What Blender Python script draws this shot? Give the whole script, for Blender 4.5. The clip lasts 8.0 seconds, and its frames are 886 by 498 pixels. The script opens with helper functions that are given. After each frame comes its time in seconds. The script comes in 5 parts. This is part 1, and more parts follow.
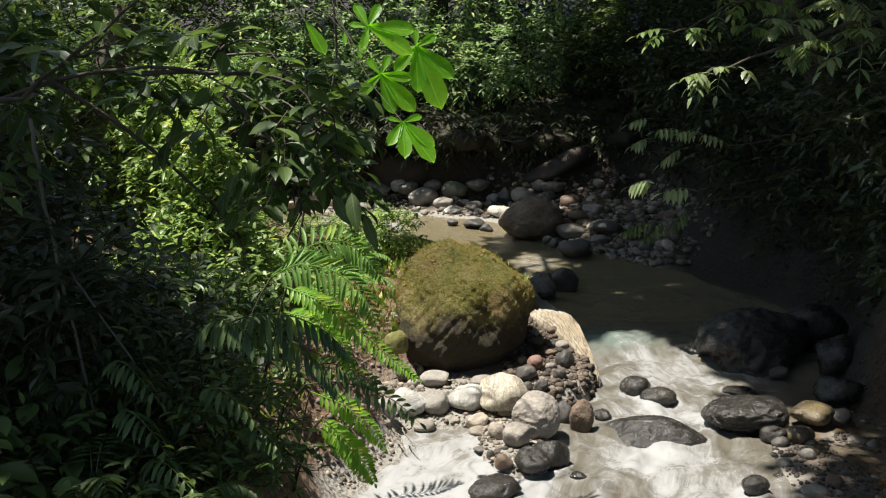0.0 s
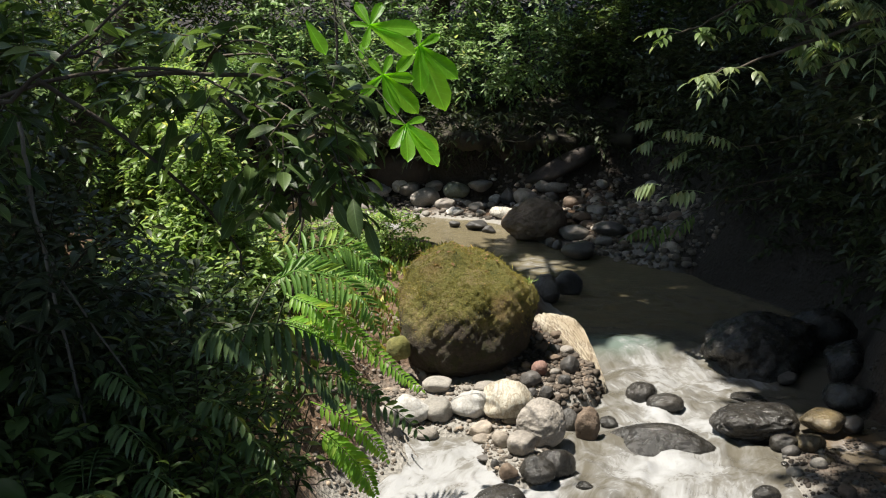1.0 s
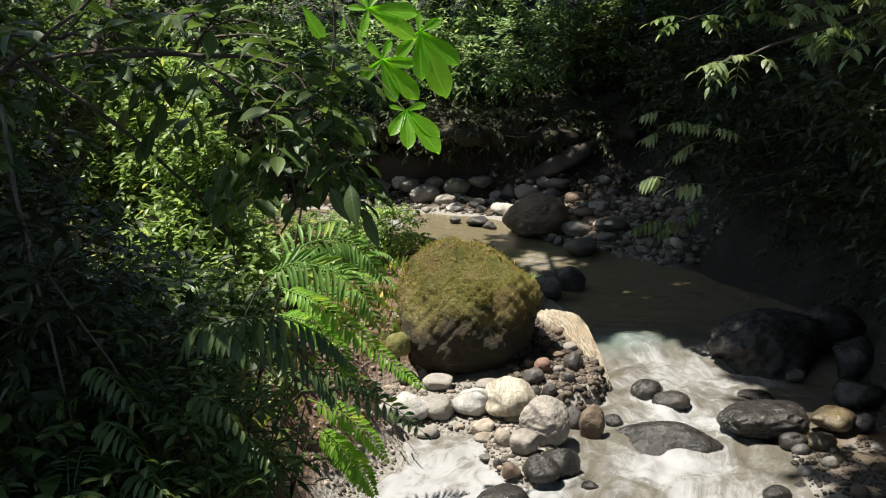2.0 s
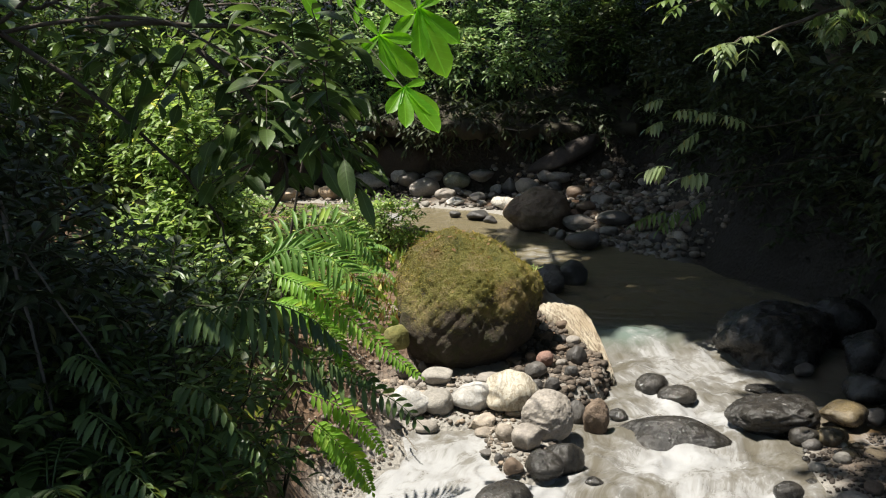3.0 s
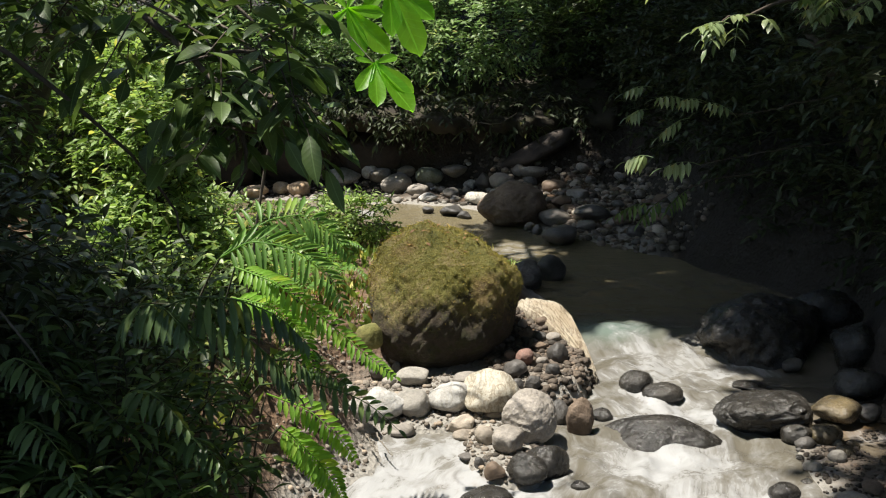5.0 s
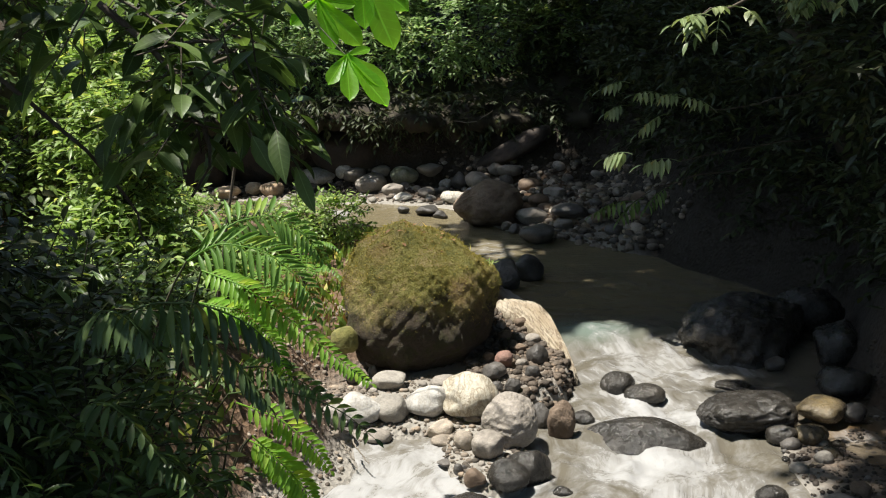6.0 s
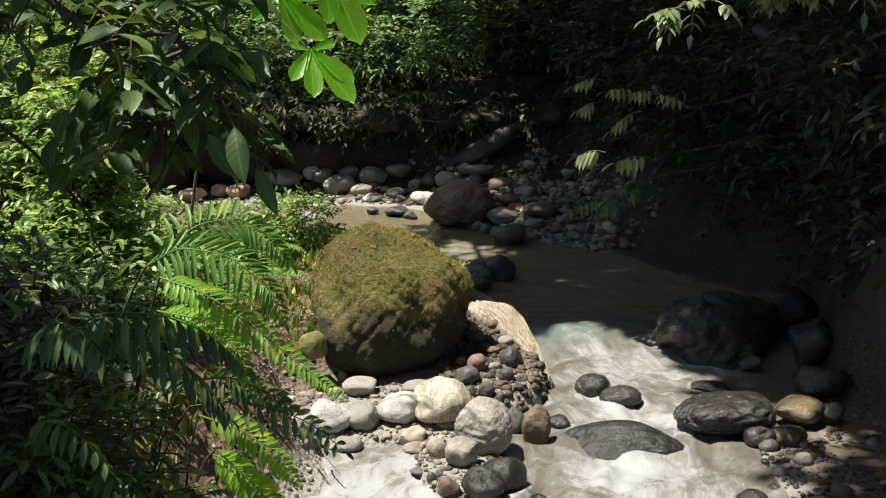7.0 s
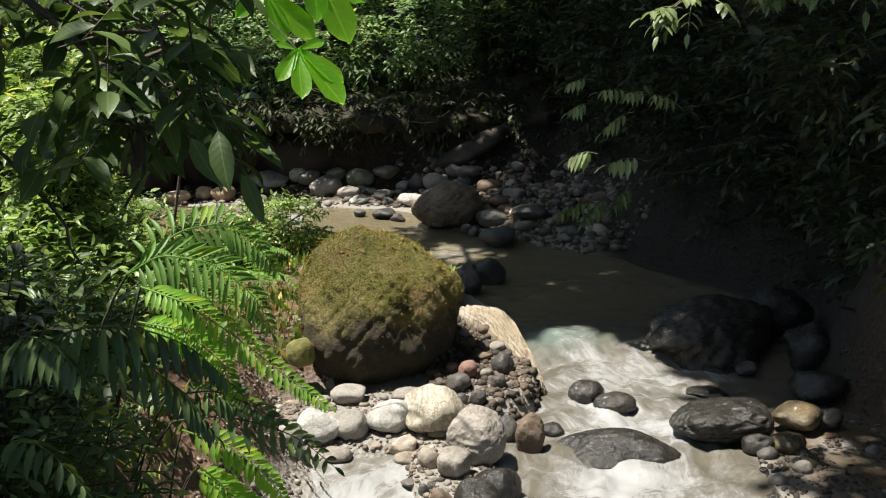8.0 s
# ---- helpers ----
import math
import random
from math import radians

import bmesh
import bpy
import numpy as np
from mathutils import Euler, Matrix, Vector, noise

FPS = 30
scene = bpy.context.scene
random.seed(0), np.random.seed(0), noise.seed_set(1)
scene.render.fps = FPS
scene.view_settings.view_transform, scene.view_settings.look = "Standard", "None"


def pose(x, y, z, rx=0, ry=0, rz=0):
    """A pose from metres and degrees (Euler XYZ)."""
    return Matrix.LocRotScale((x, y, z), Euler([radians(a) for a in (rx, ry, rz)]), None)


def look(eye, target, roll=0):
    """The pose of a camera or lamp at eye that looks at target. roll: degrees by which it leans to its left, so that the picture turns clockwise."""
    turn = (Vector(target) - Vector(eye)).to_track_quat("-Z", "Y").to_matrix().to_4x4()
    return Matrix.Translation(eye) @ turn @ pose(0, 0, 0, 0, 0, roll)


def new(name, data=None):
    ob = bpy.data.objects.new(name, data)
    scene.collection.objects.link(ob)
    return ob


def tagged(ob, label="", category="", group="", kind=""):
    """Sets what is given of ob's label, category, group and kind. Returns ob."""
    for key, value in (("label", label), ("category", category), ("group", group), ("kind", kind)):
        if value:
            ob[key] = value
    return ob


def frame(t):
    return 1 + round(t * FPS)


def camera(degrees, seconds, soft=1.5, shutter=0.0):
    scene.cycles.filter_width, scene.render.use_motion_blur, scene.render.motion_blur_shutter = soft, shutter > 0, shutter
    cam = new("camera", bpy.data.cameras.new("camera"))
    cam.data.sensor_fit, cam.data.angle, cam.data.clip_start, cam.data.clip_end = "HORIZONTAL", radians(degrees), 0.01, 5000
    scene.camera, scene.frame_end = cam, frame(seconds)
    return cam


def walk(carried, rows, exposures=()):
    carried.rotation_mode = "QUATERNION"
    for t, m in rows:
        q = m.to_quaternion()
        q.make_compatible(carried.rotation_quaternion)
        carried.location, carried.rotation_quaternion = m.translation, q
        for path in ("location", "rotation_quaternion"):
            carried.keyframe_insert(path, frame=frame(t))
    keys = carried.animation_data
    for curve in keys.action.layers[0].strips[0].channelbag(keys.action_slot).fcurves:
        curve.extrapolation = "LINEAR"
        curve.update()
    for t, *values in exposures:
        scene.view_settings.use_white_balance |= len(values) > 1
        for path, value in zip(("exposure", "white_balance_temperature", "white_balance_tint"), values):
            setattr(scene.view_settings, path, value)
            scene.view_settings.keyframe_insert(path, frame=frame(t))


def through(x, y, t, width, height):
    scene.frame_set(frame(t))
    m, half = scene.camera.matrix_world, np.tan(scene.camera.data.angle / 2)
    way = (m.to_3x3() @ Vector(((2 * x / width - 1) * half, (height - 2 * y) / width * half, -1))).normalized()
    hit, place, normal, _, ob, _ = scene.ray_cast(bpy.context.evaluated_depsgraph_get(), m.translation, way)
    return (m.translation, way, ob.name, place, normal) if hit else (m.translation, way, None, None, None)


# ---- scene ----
cam = camera(47.62, 8.0, soft=1.1)
EYE = 3.35
ROWS = [
    (0.0, 0.0000, 0.0000, 0.0000, 0.000, -11.294, 0.271),
    (0.5, -0.0108, 0.0892, 0.0167, 0.028, -11.338, 0.306),
    (1.0, -0.0192, 0.1879, 0.0063, 0.046, -11.348, 0.282),
    (1.5, -0.0279, 0.2823, -0.0255, 0.036, -11.366, 0.257),
    (3.0, -0.0283, 0.6167, -0.2138, 0.015, -11.406, 0.296),
    (3.5, -0.0299, 0.7181, -0.2602, -0.009, -11.408, 0.292),
    (4.0, -0.0364, 0.8247, -0.2951, -0.336, -11.420, 0.211),
    (4.5, -0.0496, 0.9142, -0.3228, -0.963, -11.404, 0.149),
    (6.0, -0.0486, 1.2244, -0.3878, -3.045, -11.398, -0.183),
    (6.5, -0.0450, 1.3169, -0.4021, -3.868, -11.402, -0.266),
    (7.0, -0.0410, 1.4228, -0.4155, -4.794, -11.395, -0.431),
    (7.5, -0.0481, 1.5138, -0.4266, -5.507, -11.382, -0.491),
    (8.0, -0.0601, 1.6102, -0.4232, -5.614, -11.361, -0.467),
]


def camera_pose(x, y, z, yaw, pitch, roll):
    return pose(x, y, EYE + z, 0, 0, yaw) @ pose(0, 0, 0, 90 + pitch) @ pose(0, 0, 0, 0, 0, roll)


walk(cam, [(row[0], camera_pose(*row[1:])) for row in ROWS])

# ---- light ----
SUN = Vector((-0.34, -0.04, 0.94)).normalized()
world = bpy.data.worlds.new("world")
scene.world = world
world.use_nodes = True
wn = world.node_tree.nodes
sky = wn.new("ShaderNodeTexSky")
sky.sky_type, sky.sun_disc = "NISHITA", False
sky.sun_elevation = math.asin(SUN.z)
sky.sun_rotation = math.atan2(SUN.x, SUN.y)
world.node_tree.links.new(sky.outputs[0], wn["Background"].inputs[0])
wn["Background"].inputs[1].default_value = 0.12
sun = new("sun", bpy.data.lights.new("sun", "SUN"))
sun.data.energy, sun.data.angle, sun.data.color = 4.2, radians(0.53), (1.0, 0.95, 0.86)
sun.matrix_world = look(SUN * 40, (0, 0, 0))
scene.view_settings.exposure = 1.28

# ---- materials ----
def material(name):
    m = bpy.data.materials.new(name)
    m.use_nodes = True
    t = m.node_tree
    return m, t, t.nodes["Principled BSDF"], t.nodes["Material Output"]


def node(t, kind, **values):
    n = t.nodes.new("ShaderNode" + kind)
    for key, value in values.items():
        if key in n.inputs:
            n.inputs[key].default_value = value
    return n


def ramp(t, source, stops):
    r = t.nodes.new("ShaderNodeValToRGB")
    while len(r.color_ramp.elements) < len(stops):
        r.color_ramp.elements.new(0.5)
    for e, (at, col) in zip(r.color_ramp.elements, stops):
        e.position, e.color = at, (*col, 1)
    t.links.new(source, r.inputs[0])
    return r


def mixed(t, a, b, factor, blend="MIX"):
    m = t.nodes.new("ShaderNodeMix")
    m.data_type, m.blend_type = "RGBA", blend
    for socket, value in ((m.inputs[0], factor), (m.inputs[6], a), (m.inputs[7], b)):
        if isinstance(value, bpy.types.NodeSocket):
            t.links.new(value, socket)
        else:
            socket.default_value = value if isinstance(value, float) else (*value, 1)
    return m.outputs[2]


def math_node(t, op, a, b=0.0, clamp=False):
    m = t.nodes.new("ShaderNodeMath")
    m.operation, m.use_clamp = op, clamp
    for socket, value in zip(m.inputs, (a, b)):
        if isinstance(value, bpy.types.NodeSocket):
            t.links.new(value, socket)
        else:
            socket.default_value = value
    return m.outputs[0]


def noise_at(t, coord, scale, detail=4.0, rough=0.55):
    n = node(t, "TexNoise", Scale=scale, Detail=detail, Roughness=rough)
    t.links.new(coord, n.inputs["Vector"])
    return n.outputs[0]


def bumped(t, b, height, strength, distance):
    n = node(t, "Bump", Strength=strength, Distance=distance)
    t.links.new(height, n.inputs["Height"])
    t.links.new(n.outputs[0], b.inputs["Normal"])
    return n


def leaf_material(name, dark, mid, light, rough=0.42, through=0.35, veins=0.0, glow=(1.35, 1.4, 0.8)):
    """Thin green leaf: glossy on top, light passes through."""
    m, t, b, out = material(name)
    geo = t.nodes.new("ShaderNodeNewGeometry")
    r = ramp(t, geo.outputs["Random Per Island"], [(0.0, dark), (0.5, mid), (0.93, light), (1.0, (light[0] * 1.7, light[1] * 1.25, light[2]))])
    col = r.outputs[0]
    n = noise_at(t, geo.outputs["Position"], 9.0)
    col = mixed(t, col, (0.5, 0.5, 0.4), math_node(t, "MULTIPLY", n, 0.8), "MULTIPLY")
    col = mixed(t, col, (1.72, 1.6, 1.62), 0.75, "MULTIPLY")
    if veins:
        at = t.nodes.new("ShaderNodeAttribute")
        at.attribute_name = "blade"
        sep = t.nodes.new("ShaderNodeSeparateXYZ")
        t.links.new(at.outputs["Vector"], sep.inputs[0])
        across = math_node(t, "ABSOLUTE", sep.outputs[0])
        rib = math_node(t, "LESS_THAN", across, 0.06)
        side = math_node(t, "SINE", math_node(t, "MULTIPLY", math_node(t, "SUBTRACT", sep.outputs[1], math_node(t, "MULTIPLY", across, 0.16)), 56.0))
        fine = math_node(t, "GREATER_THAN", side, 0.94)
        lines = math_node(t, "MULTIPLY", math_node(t, "MAXIMUM", rib, math_node(t, "MULTIPLY", fine, 0.3)), veins)
        col = mixed(t, col, tuple(min(1, c * 2.2 + 0.05) for c in light), lines)
        bumped(t, b, math_node(t, "ADD", math_node(t, "MULTIPLY", side, 0.35), math_node(t, "MULTIPLY", rib, -2.0)), 0.12, 0.003)
    else:
        bumped(t, b, noise_at(t, geo.outputs["Position"], 60.0), 0.25, 0.004)
    t.links.new(col, b.inputs["Base Color"])
    b.inputs["Roughness"].default_value = rough
    b.inputs["Specular IOR Level"].default_value = 0.36
    tr = t.nodes.new("ShaderNodeBsdfTranslucent")
    t.links.new(mixed(t, col, glow, 1.0, "MULTIPLY"), tr.inputs[0])
    mix = t.nodes.new("ShaderNodeMixShader")
    mix.inputs[0].default_value = through
    t.links.new(b.outputs[0], mix.inputs[1])
    t.links.new(tr.outputs[0], mix.inputs[2])
    t.links.new(mix.outputs[0], out.inputs[0])
    return m


def stone_material(name, base, second, rough=0.8, veins=None, wet=False, moss=0.0, scale=1.0):
    m, t, b, out = material(name)
    tc = t.nodes.new("ShaderNodeTexCoord")
    info = t.nodes.new("ShaderNodeObjectInfo")
    geo = t.nodes.new("ShaderNodeNewGeometry")
    shift = t.nodes.new("ShaderNodeVectorMath")
    shift.operation = "ADD"
    sh = t.nodes.new("ShaderNodeVectorMath")
    sh.operation = "SCALE"
    sh.inputs[0].default_value = (13.0, 7.0, 5.0)
    t.links.new(info.outputs["Random"], sh.inputs["Scale"])
    t.links.new(geo.outputs["Position"], shift.inputs[0])
    t.links.new(sh.outputs[0], shift.inputs[1])
    p = shift.outputs[0]
    big, fine = noise_at(t, p, 4.0 * scale, 6.0, 0.62), noise_at(t, p, 55.0 * scale, 4.0, 0.7)
    col = mixed(t, base, second, ramp(t, big, [(0.38, (0, 0, 0)), (0.66, (1, 1, 1))]).outputs[0])
    if veins:
        mp = t.nodes.new("ShaderNodeMapping")
        mp.inputs["Scale"].default_value, mp.inputs["Rotation"].default_value = (7.0, 1.6, 4.0), (0.3, 0.2, 0.25)
        t.links.new(p, mp.inputs["Vector"])
        band = noise_at(t, mp.outputs[0], 1.1 * scale, 7.0, 0.6)
        col = mixed(t, col, veins, ramp(t, band, [(0.4, (0, 0, 0)), (0.47, (0.7, 0.7, 0.7)), (0.5, (0.1, 0.1, 0.1)), (0.58, (0, 0, 0)), (0.6, (0.5, 0.5, 0.5)), (0.64, (0, 0, 0))]).outputs[0])
    dots = ramp(t, fine, [(0.32, (0.42, 0.4, 0.37)), (0.5, (0.95, 0.95, 0.95)), (0.7, (1.35, 1.33, 1.28))])
    col = mixed(t, col, dots.outputs[0], 0.38, "MULTIPLY")
    dirt = ramp(t, noise_at(t, p, 11.0 * scale, 7.0, 0.7), [(0.5, (0, 0, 0)), (0.7, (0.75, 0.75, 0.75))]).outputs[0]
    col = mixed(t, col, tuple(c * 0.42 for c in second), dirt)
    tone = math_node(t, "ADD", math_node(t, "MULTIPLY", info.outputs["Random"], 0.5), 0.75)
    g = t.nodes.new("ShaderNodeCombineXYZ")
    for k in range(3):
        t.links.new(tone, g.inputs[k])
    col = mixed(t, col, g.outputs[0], 1.0, "MULTIPLY")
    if moss:
        green = ramp(t, noise_at(t, p, 7.0, 6.0, 0.7), [(0.45, (0, 0, 0)), (0.6, (moss, moss, moss))])
        col = mixed(t, col, (0.07, 0.09, 0.02), green.outputs[0])
    t.links.new(col, b.inputs["Base Color"])
    if wet:
        t.links.new(ramp(t, noise_at(t, p, 14.0, 5.0, 0.65), [(0.38, (0.1,) * 3), (0.62, (0.45,) * 3)]).outputs[0], b.inputs["Roughness"])
    else:
        b.inputs["Roughness"].default_value = rough
    bumped(t, b, math_node(t, "ADD", math_node(t, "MULTIPLY", big, 3.0), math_node(t, "MULTIPLY", fine, 0.5 if not wet else 0.9)), 0.6, 0.02)
    return m


STONE = {
    "smooth": stone_material("smooth_grey_stone", (0.21, 0.195, 0.17), (0.29, 0.27, 0.235)),
    "pale": stone_material("pale_stone", (0.38, 0.37, 0.345), (0.49, 0.475, 0.445), veins=(0.27, 0.25, 0.215)),
    "cream": stone_material("cream_stone", (0.50, 0.455, 0.36), (0.60, 0.565, 0.47), veins=(0.19, 0.135, 0.07), scale=1.3),
    "grey": stone_material("grey_stone", (0.19, 0.17, 0.145), (0.30, 0.27, 0.235)),
    "brown": stone_material("brown_stone", (0.11, 0.075, 0.05), (0.19, 0.14, 0.10)),
    "dark": stone_material("dark_stone", (0.055, 0.052, 0.048), (0.11, 0.10, 0.09), rough=0.55),
    "wet": stone_material("wet_stone", (0.021, 0.0195, 0.017), (0.05, 0.045, 0.038), wet=True),
    "beige": stone_material("beige_stone", (0.27, 0.225, 0.175), (0.36, 0.315, 0.26)),
    # Near-black, since the shade under the far bank is put into this stone.
    "bank": stone_material("shaded_bank_stone", (0.025, 0.02, 0.016), (0.055, 0.04, 0.03)),
    "red": stone_material("red_stone", (0.19, 0.095, 0.07), (0.24, 0.15, 0.12)),
    "ochre": stone_material("ochre_stone", (0.15, 0.115, 0.06), (0.075, 0.065, 0.05), wet=True),
    "chalk": stone_material("chalk_stone", (0.62, 0.59, 0.52), (0.45, 0.42, 0.36), veins=(0.2, 0.17, 0.13)),
    "greenish": stone_material("greenish_stone", (0.24, 0.26, 0.21), (0.30, 0.31, 0.26), moss=0.5),
    "tan": stone_material("tan_stone", (0.48, 0.33, 0.20), (0.55, 0.47, 0.36)),
    "mossy": stone_material("mossy_stone", (0.22, 0.20, 0.06), (0.15, 0.145, 0.045), rough=0.95, moss=0.35),
}
STONE_LABEL = {
    "smooth": "smooth rounded grey river stone", "pale": "pale grey rounded river stone, dry", "cream": "cream-coloured rock with brown veins",
    "grey": "weathered grey river stone, dry", "brown": "brown angular river stone", "dark": "dark damp river stone", "wet": "wet black stone washed by the stream",
    "beige": "beige rounded river stone, dry", "bank": "rock of the bank, darkened for shade", "red": "reddish river stone in the gravel", "ochre": "ochre-stained wet stone at the bank",
    "chalk": "chalky white river stone at the water", "greenish": "greenish grey stone with algae", "tan": "tan sunlit rock at the bank", "mossy": "small round stone covered in green moss",
}

# Leaf colour lowered for plants in shade; it carries the shade itself.
LEAF_SHADE = leaf_material("shaded_leaf", (0.016, 0.024, 0.009), (0.028, 0.041, 0.016), (0.048, 0.069, 0.026), rough=0.52, through=0.22, veins=0.3)
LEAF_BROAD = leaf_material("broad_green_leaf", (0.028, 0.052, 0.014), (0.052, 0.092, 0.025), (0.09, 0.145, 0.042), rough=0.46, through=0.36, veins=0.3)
# Far leaves paled: haze and sunlight on them are put into this colour.
LEAF_FAR = leaf_material("lit_hillside_leaf", (0.11, 0.17, 0.075), (0.18, 0.27, 0.125), (0.27, 0.37, 0.175), rough=0.42, through=0.38, glow=(1.2, 1.4, 0.9))
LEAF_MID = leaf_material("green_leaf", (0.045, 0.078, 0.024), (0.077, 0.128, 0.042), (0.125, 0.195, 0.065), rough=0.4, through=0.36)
# Fresh green, raised further to paint in the sun on these plants.
LEAF_LIGHT = leaf_material("sunlit_fresh_leaf", (0.10, 0.17, 0.05), (0.18, 0.28, 0.088), (0.27, 0.37, 0.14), rough=0.38, through=0.42)
LEAF_BIG = leaf_material("lobed_leaf", (0.10, 0.26, 0.018), (0.12, 0.30, 0.02), (0.14, 0.33, 0.025), rough=0.4, through=0.65, veins=0.35, glow=(1.5, 1.8, 0.4))
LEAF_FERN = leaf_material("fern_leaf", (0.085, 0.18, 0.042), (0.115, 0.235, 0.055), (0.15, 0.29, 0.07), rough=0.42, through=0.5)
# Sunlit and shaded copies of the fern leaf: the light is in their colour.
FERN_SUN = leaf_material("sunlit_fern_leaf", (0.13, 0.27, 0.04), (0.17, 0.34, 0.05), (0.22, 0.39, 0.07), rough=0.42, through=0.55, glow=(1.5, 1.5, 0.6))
FERN_SHADE = leaf_material("shaded_fern_leaf", (0.05, 0.085, 0.032), (0.075, 0.125, 0.045), (0.105, 0.17, 0.06), rough=0.36, through=0.3)
# Paled to paint in sun and sky reflection on the hanging sprays.
LEAF_GREY = leaf_material("sheen_pale_leaf", (0.08, 0.12, 0.058), (0.12, 0.17, 0.078), (0.19, 0.24, 0.12), rough=0.34, through=0.25, veins=0.4)
LEAF_DEAD = leaf_material("dead_leaf", (0.10, 0.05, 0.02), (0.16, 0.09, 0.04), (0.25, 0.16, 0.07), rough=0.7, through=0.2)
GRASS = leaf_material("grass_blade", (0.08, 0.15, 0.03), (0.14, 0.22, 0.045), (0.26, 0.30, 0.09), rough=0.5, through=0.35)


def bark_material(name, a, b2):
    m, t, b, out = material(name)
    geo = t.nodes.new("ShaderNodeNewGeometry")
    n, f = noise_at(t, geo.outputs["Position"], 7.0, 6.0, 0.65), noise_at(t, geo.outputs["Position"], 70.0)
    col = mixed(t, a, b2, ramp(t, n, [(0.4, (0, 0, 0)), (0.62, (1, 1, 1))]).outputs[0])
    t.links.new(mixed(t, col, (0.5, 0.5, 0.5), math_node(t, "MULTIPLY", f, 0.8), "MULTIPLY"), b.inputs["Base Color"])
    b.inputs["Roughness"].default_value = 0.85
    bumped(t, b, math_node(t, "ADD", n, f), 0.7, 0.01)
    return m


BARK = bark_material("bark", (0.07, 0.05, 0.035), (0.12, 0.10, 0.07))
BARK_PALE = bark_material("pale_bark", (0.16, 0.14, 0.11), (0.24, 0.21, 0.17))
TWIG = bark_material("twig", (0.05, 0.04, 0.025), (0.06, 0.07, 0.025))


def earth_material():
    """Reddish soil with leaf litter on the banks, gravel at the water."""
    m, t, b, out = material("earth")
    geo = t.nodes.new("ShaderNodeNewGeometry")
    p = geo.outputs["Position"]
    n, f, v = noise_at(t, p, 1.6, 6.0, 0.6), noise_at(t, p, 28.0, 5.0, 0.7), node(t, "TexVoronoi", Scale=22.0)
    t.links.new(p, v.inputs["Vector"])
    soil = mixed(t, (0.15, 0.085, 0.048), (0.25, 0.155, 0.09), n)
    litter = mixed(t, soil, (0.06, 0.042, 0.025), ramp(t, v.outputs["Color"], [(0.3, (0, 0, 0)), (0.7, (1, 1, 1))]).outputs[0])
    at = t.nodes.new("ShaderNodeAttribute")
    at.attribute_name = "gravel"
    # Near-black soil tone that paints in the shade of the banks.
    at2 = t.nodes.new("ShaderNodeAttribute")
    at2.attribute_name = "shaded_soil"
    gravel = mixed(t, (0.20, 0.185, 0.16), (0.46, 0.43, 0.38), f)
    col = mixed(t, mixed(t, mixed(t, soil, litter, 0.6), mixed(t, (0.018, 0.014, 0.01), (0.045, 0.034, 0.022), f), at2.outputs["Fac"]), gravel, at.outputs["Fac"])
    t.links.new(mixed(t, col, (0.4, 0.4, 0.4), math_node(t, "MULTIPLY", f, 0.7), "MULTIPLY"), b.inputs["Base Color"])
    b.inputs["Roughness"].default_value = 0.9
    bumped(t, b, math_node(t, "ADD", f, v.outputs["Distance"]), 0.8, 0.03)
    return m


EARTH = earth_material()
# Same dark tone for the turf lip: its shade is in the colour.
SHADED_SOIL = bark_material("shaded_soil", (0.03, 0.022, 0.014), (0.05, 0.045, 0.02))


def moss_rock_material():
    """Boulder: brown rock with a coat of yellow-green moss, thinner at its foot."""
    m, t, b, out = material("mossy_rock")
    geo = t.nodes.new("ShaderNodeNewGeometry")
    p = geo.outputs["Position"]
    n, f, g = noise_at(t, p, 3.0, 7.0, 0.68), noise_at(t, p, 26.0, 6.0, 0.75), noise_at(t, p, 120.0, 3.0, 0.7)
    moss = ramp(t, math_node(t, "ADD", math_node(t, "MULTIPLY", n, 0.6), math_node(t, "MULTIPLY", f, 0.4)), [(0.34, (0.06, 0.066, 0.014)), (0.42, (0.20, 0.20, 0.036)), (0.5, (0.34, 0.315, 0.075)), (0.58, (0.46, 0.36, 0.16)), (0.68, (0.24, 0.235, 0.05))]).outputs[0]
    patch = ramp(t, noise_at(t, p, 1.7, 5.0, 0.62), [(0.47, (0, 0, 0)), (0.6, (0.8, 0.8, 0.8))]).outputs[0]
    moss = mixed(t, moss, mixed(t, (0.24, 0.14, 0.055), (0.46, 0.31, 0.13), f), patch)
    rock = mixed(t, mixed(t, (0.045, 0.036, 0.024), (0.18, 0.132, 0.082), f), (0.10, 0.095, 0.03), ramp(t, noise_at(t, p, 9.0, 6.0, 0.7), [(0.48, (0, 0, 0)), (0.62, (1, 1, 1))]).outputs[0])
    at = t.nodes.new("ShaderNodeAttribute")
    at.attribute_name = "moss"
    cover = ramp(t, math_node(t, "ADD", at.outputs["Fac"], math_node(t, "MULTIPLY", math_node(t, "SUBTRACT", n, 0.5), 2.2)), [(0.35, (0, 0, 0)), (0.65, (1, 1, 1))]).outputs[0]
    col = mixed(t, rock, moss, cover)
    t.links.new(mixed(t, col, (0.35, 0.35, 0.3), math_node(t, "MULTIPLY", g, 0.9), "MULTIPLY"), b.inputs["Base Color"])
    b.inputs["Roughness"].default_value = 0.95
    bumped(t, b, math_node(t, "ADD", math_node(t, "MULTIPLY", f, 3.0), g), 1.0, 0.05)
    return m


MOSS_ROCK = moss_rock_material()
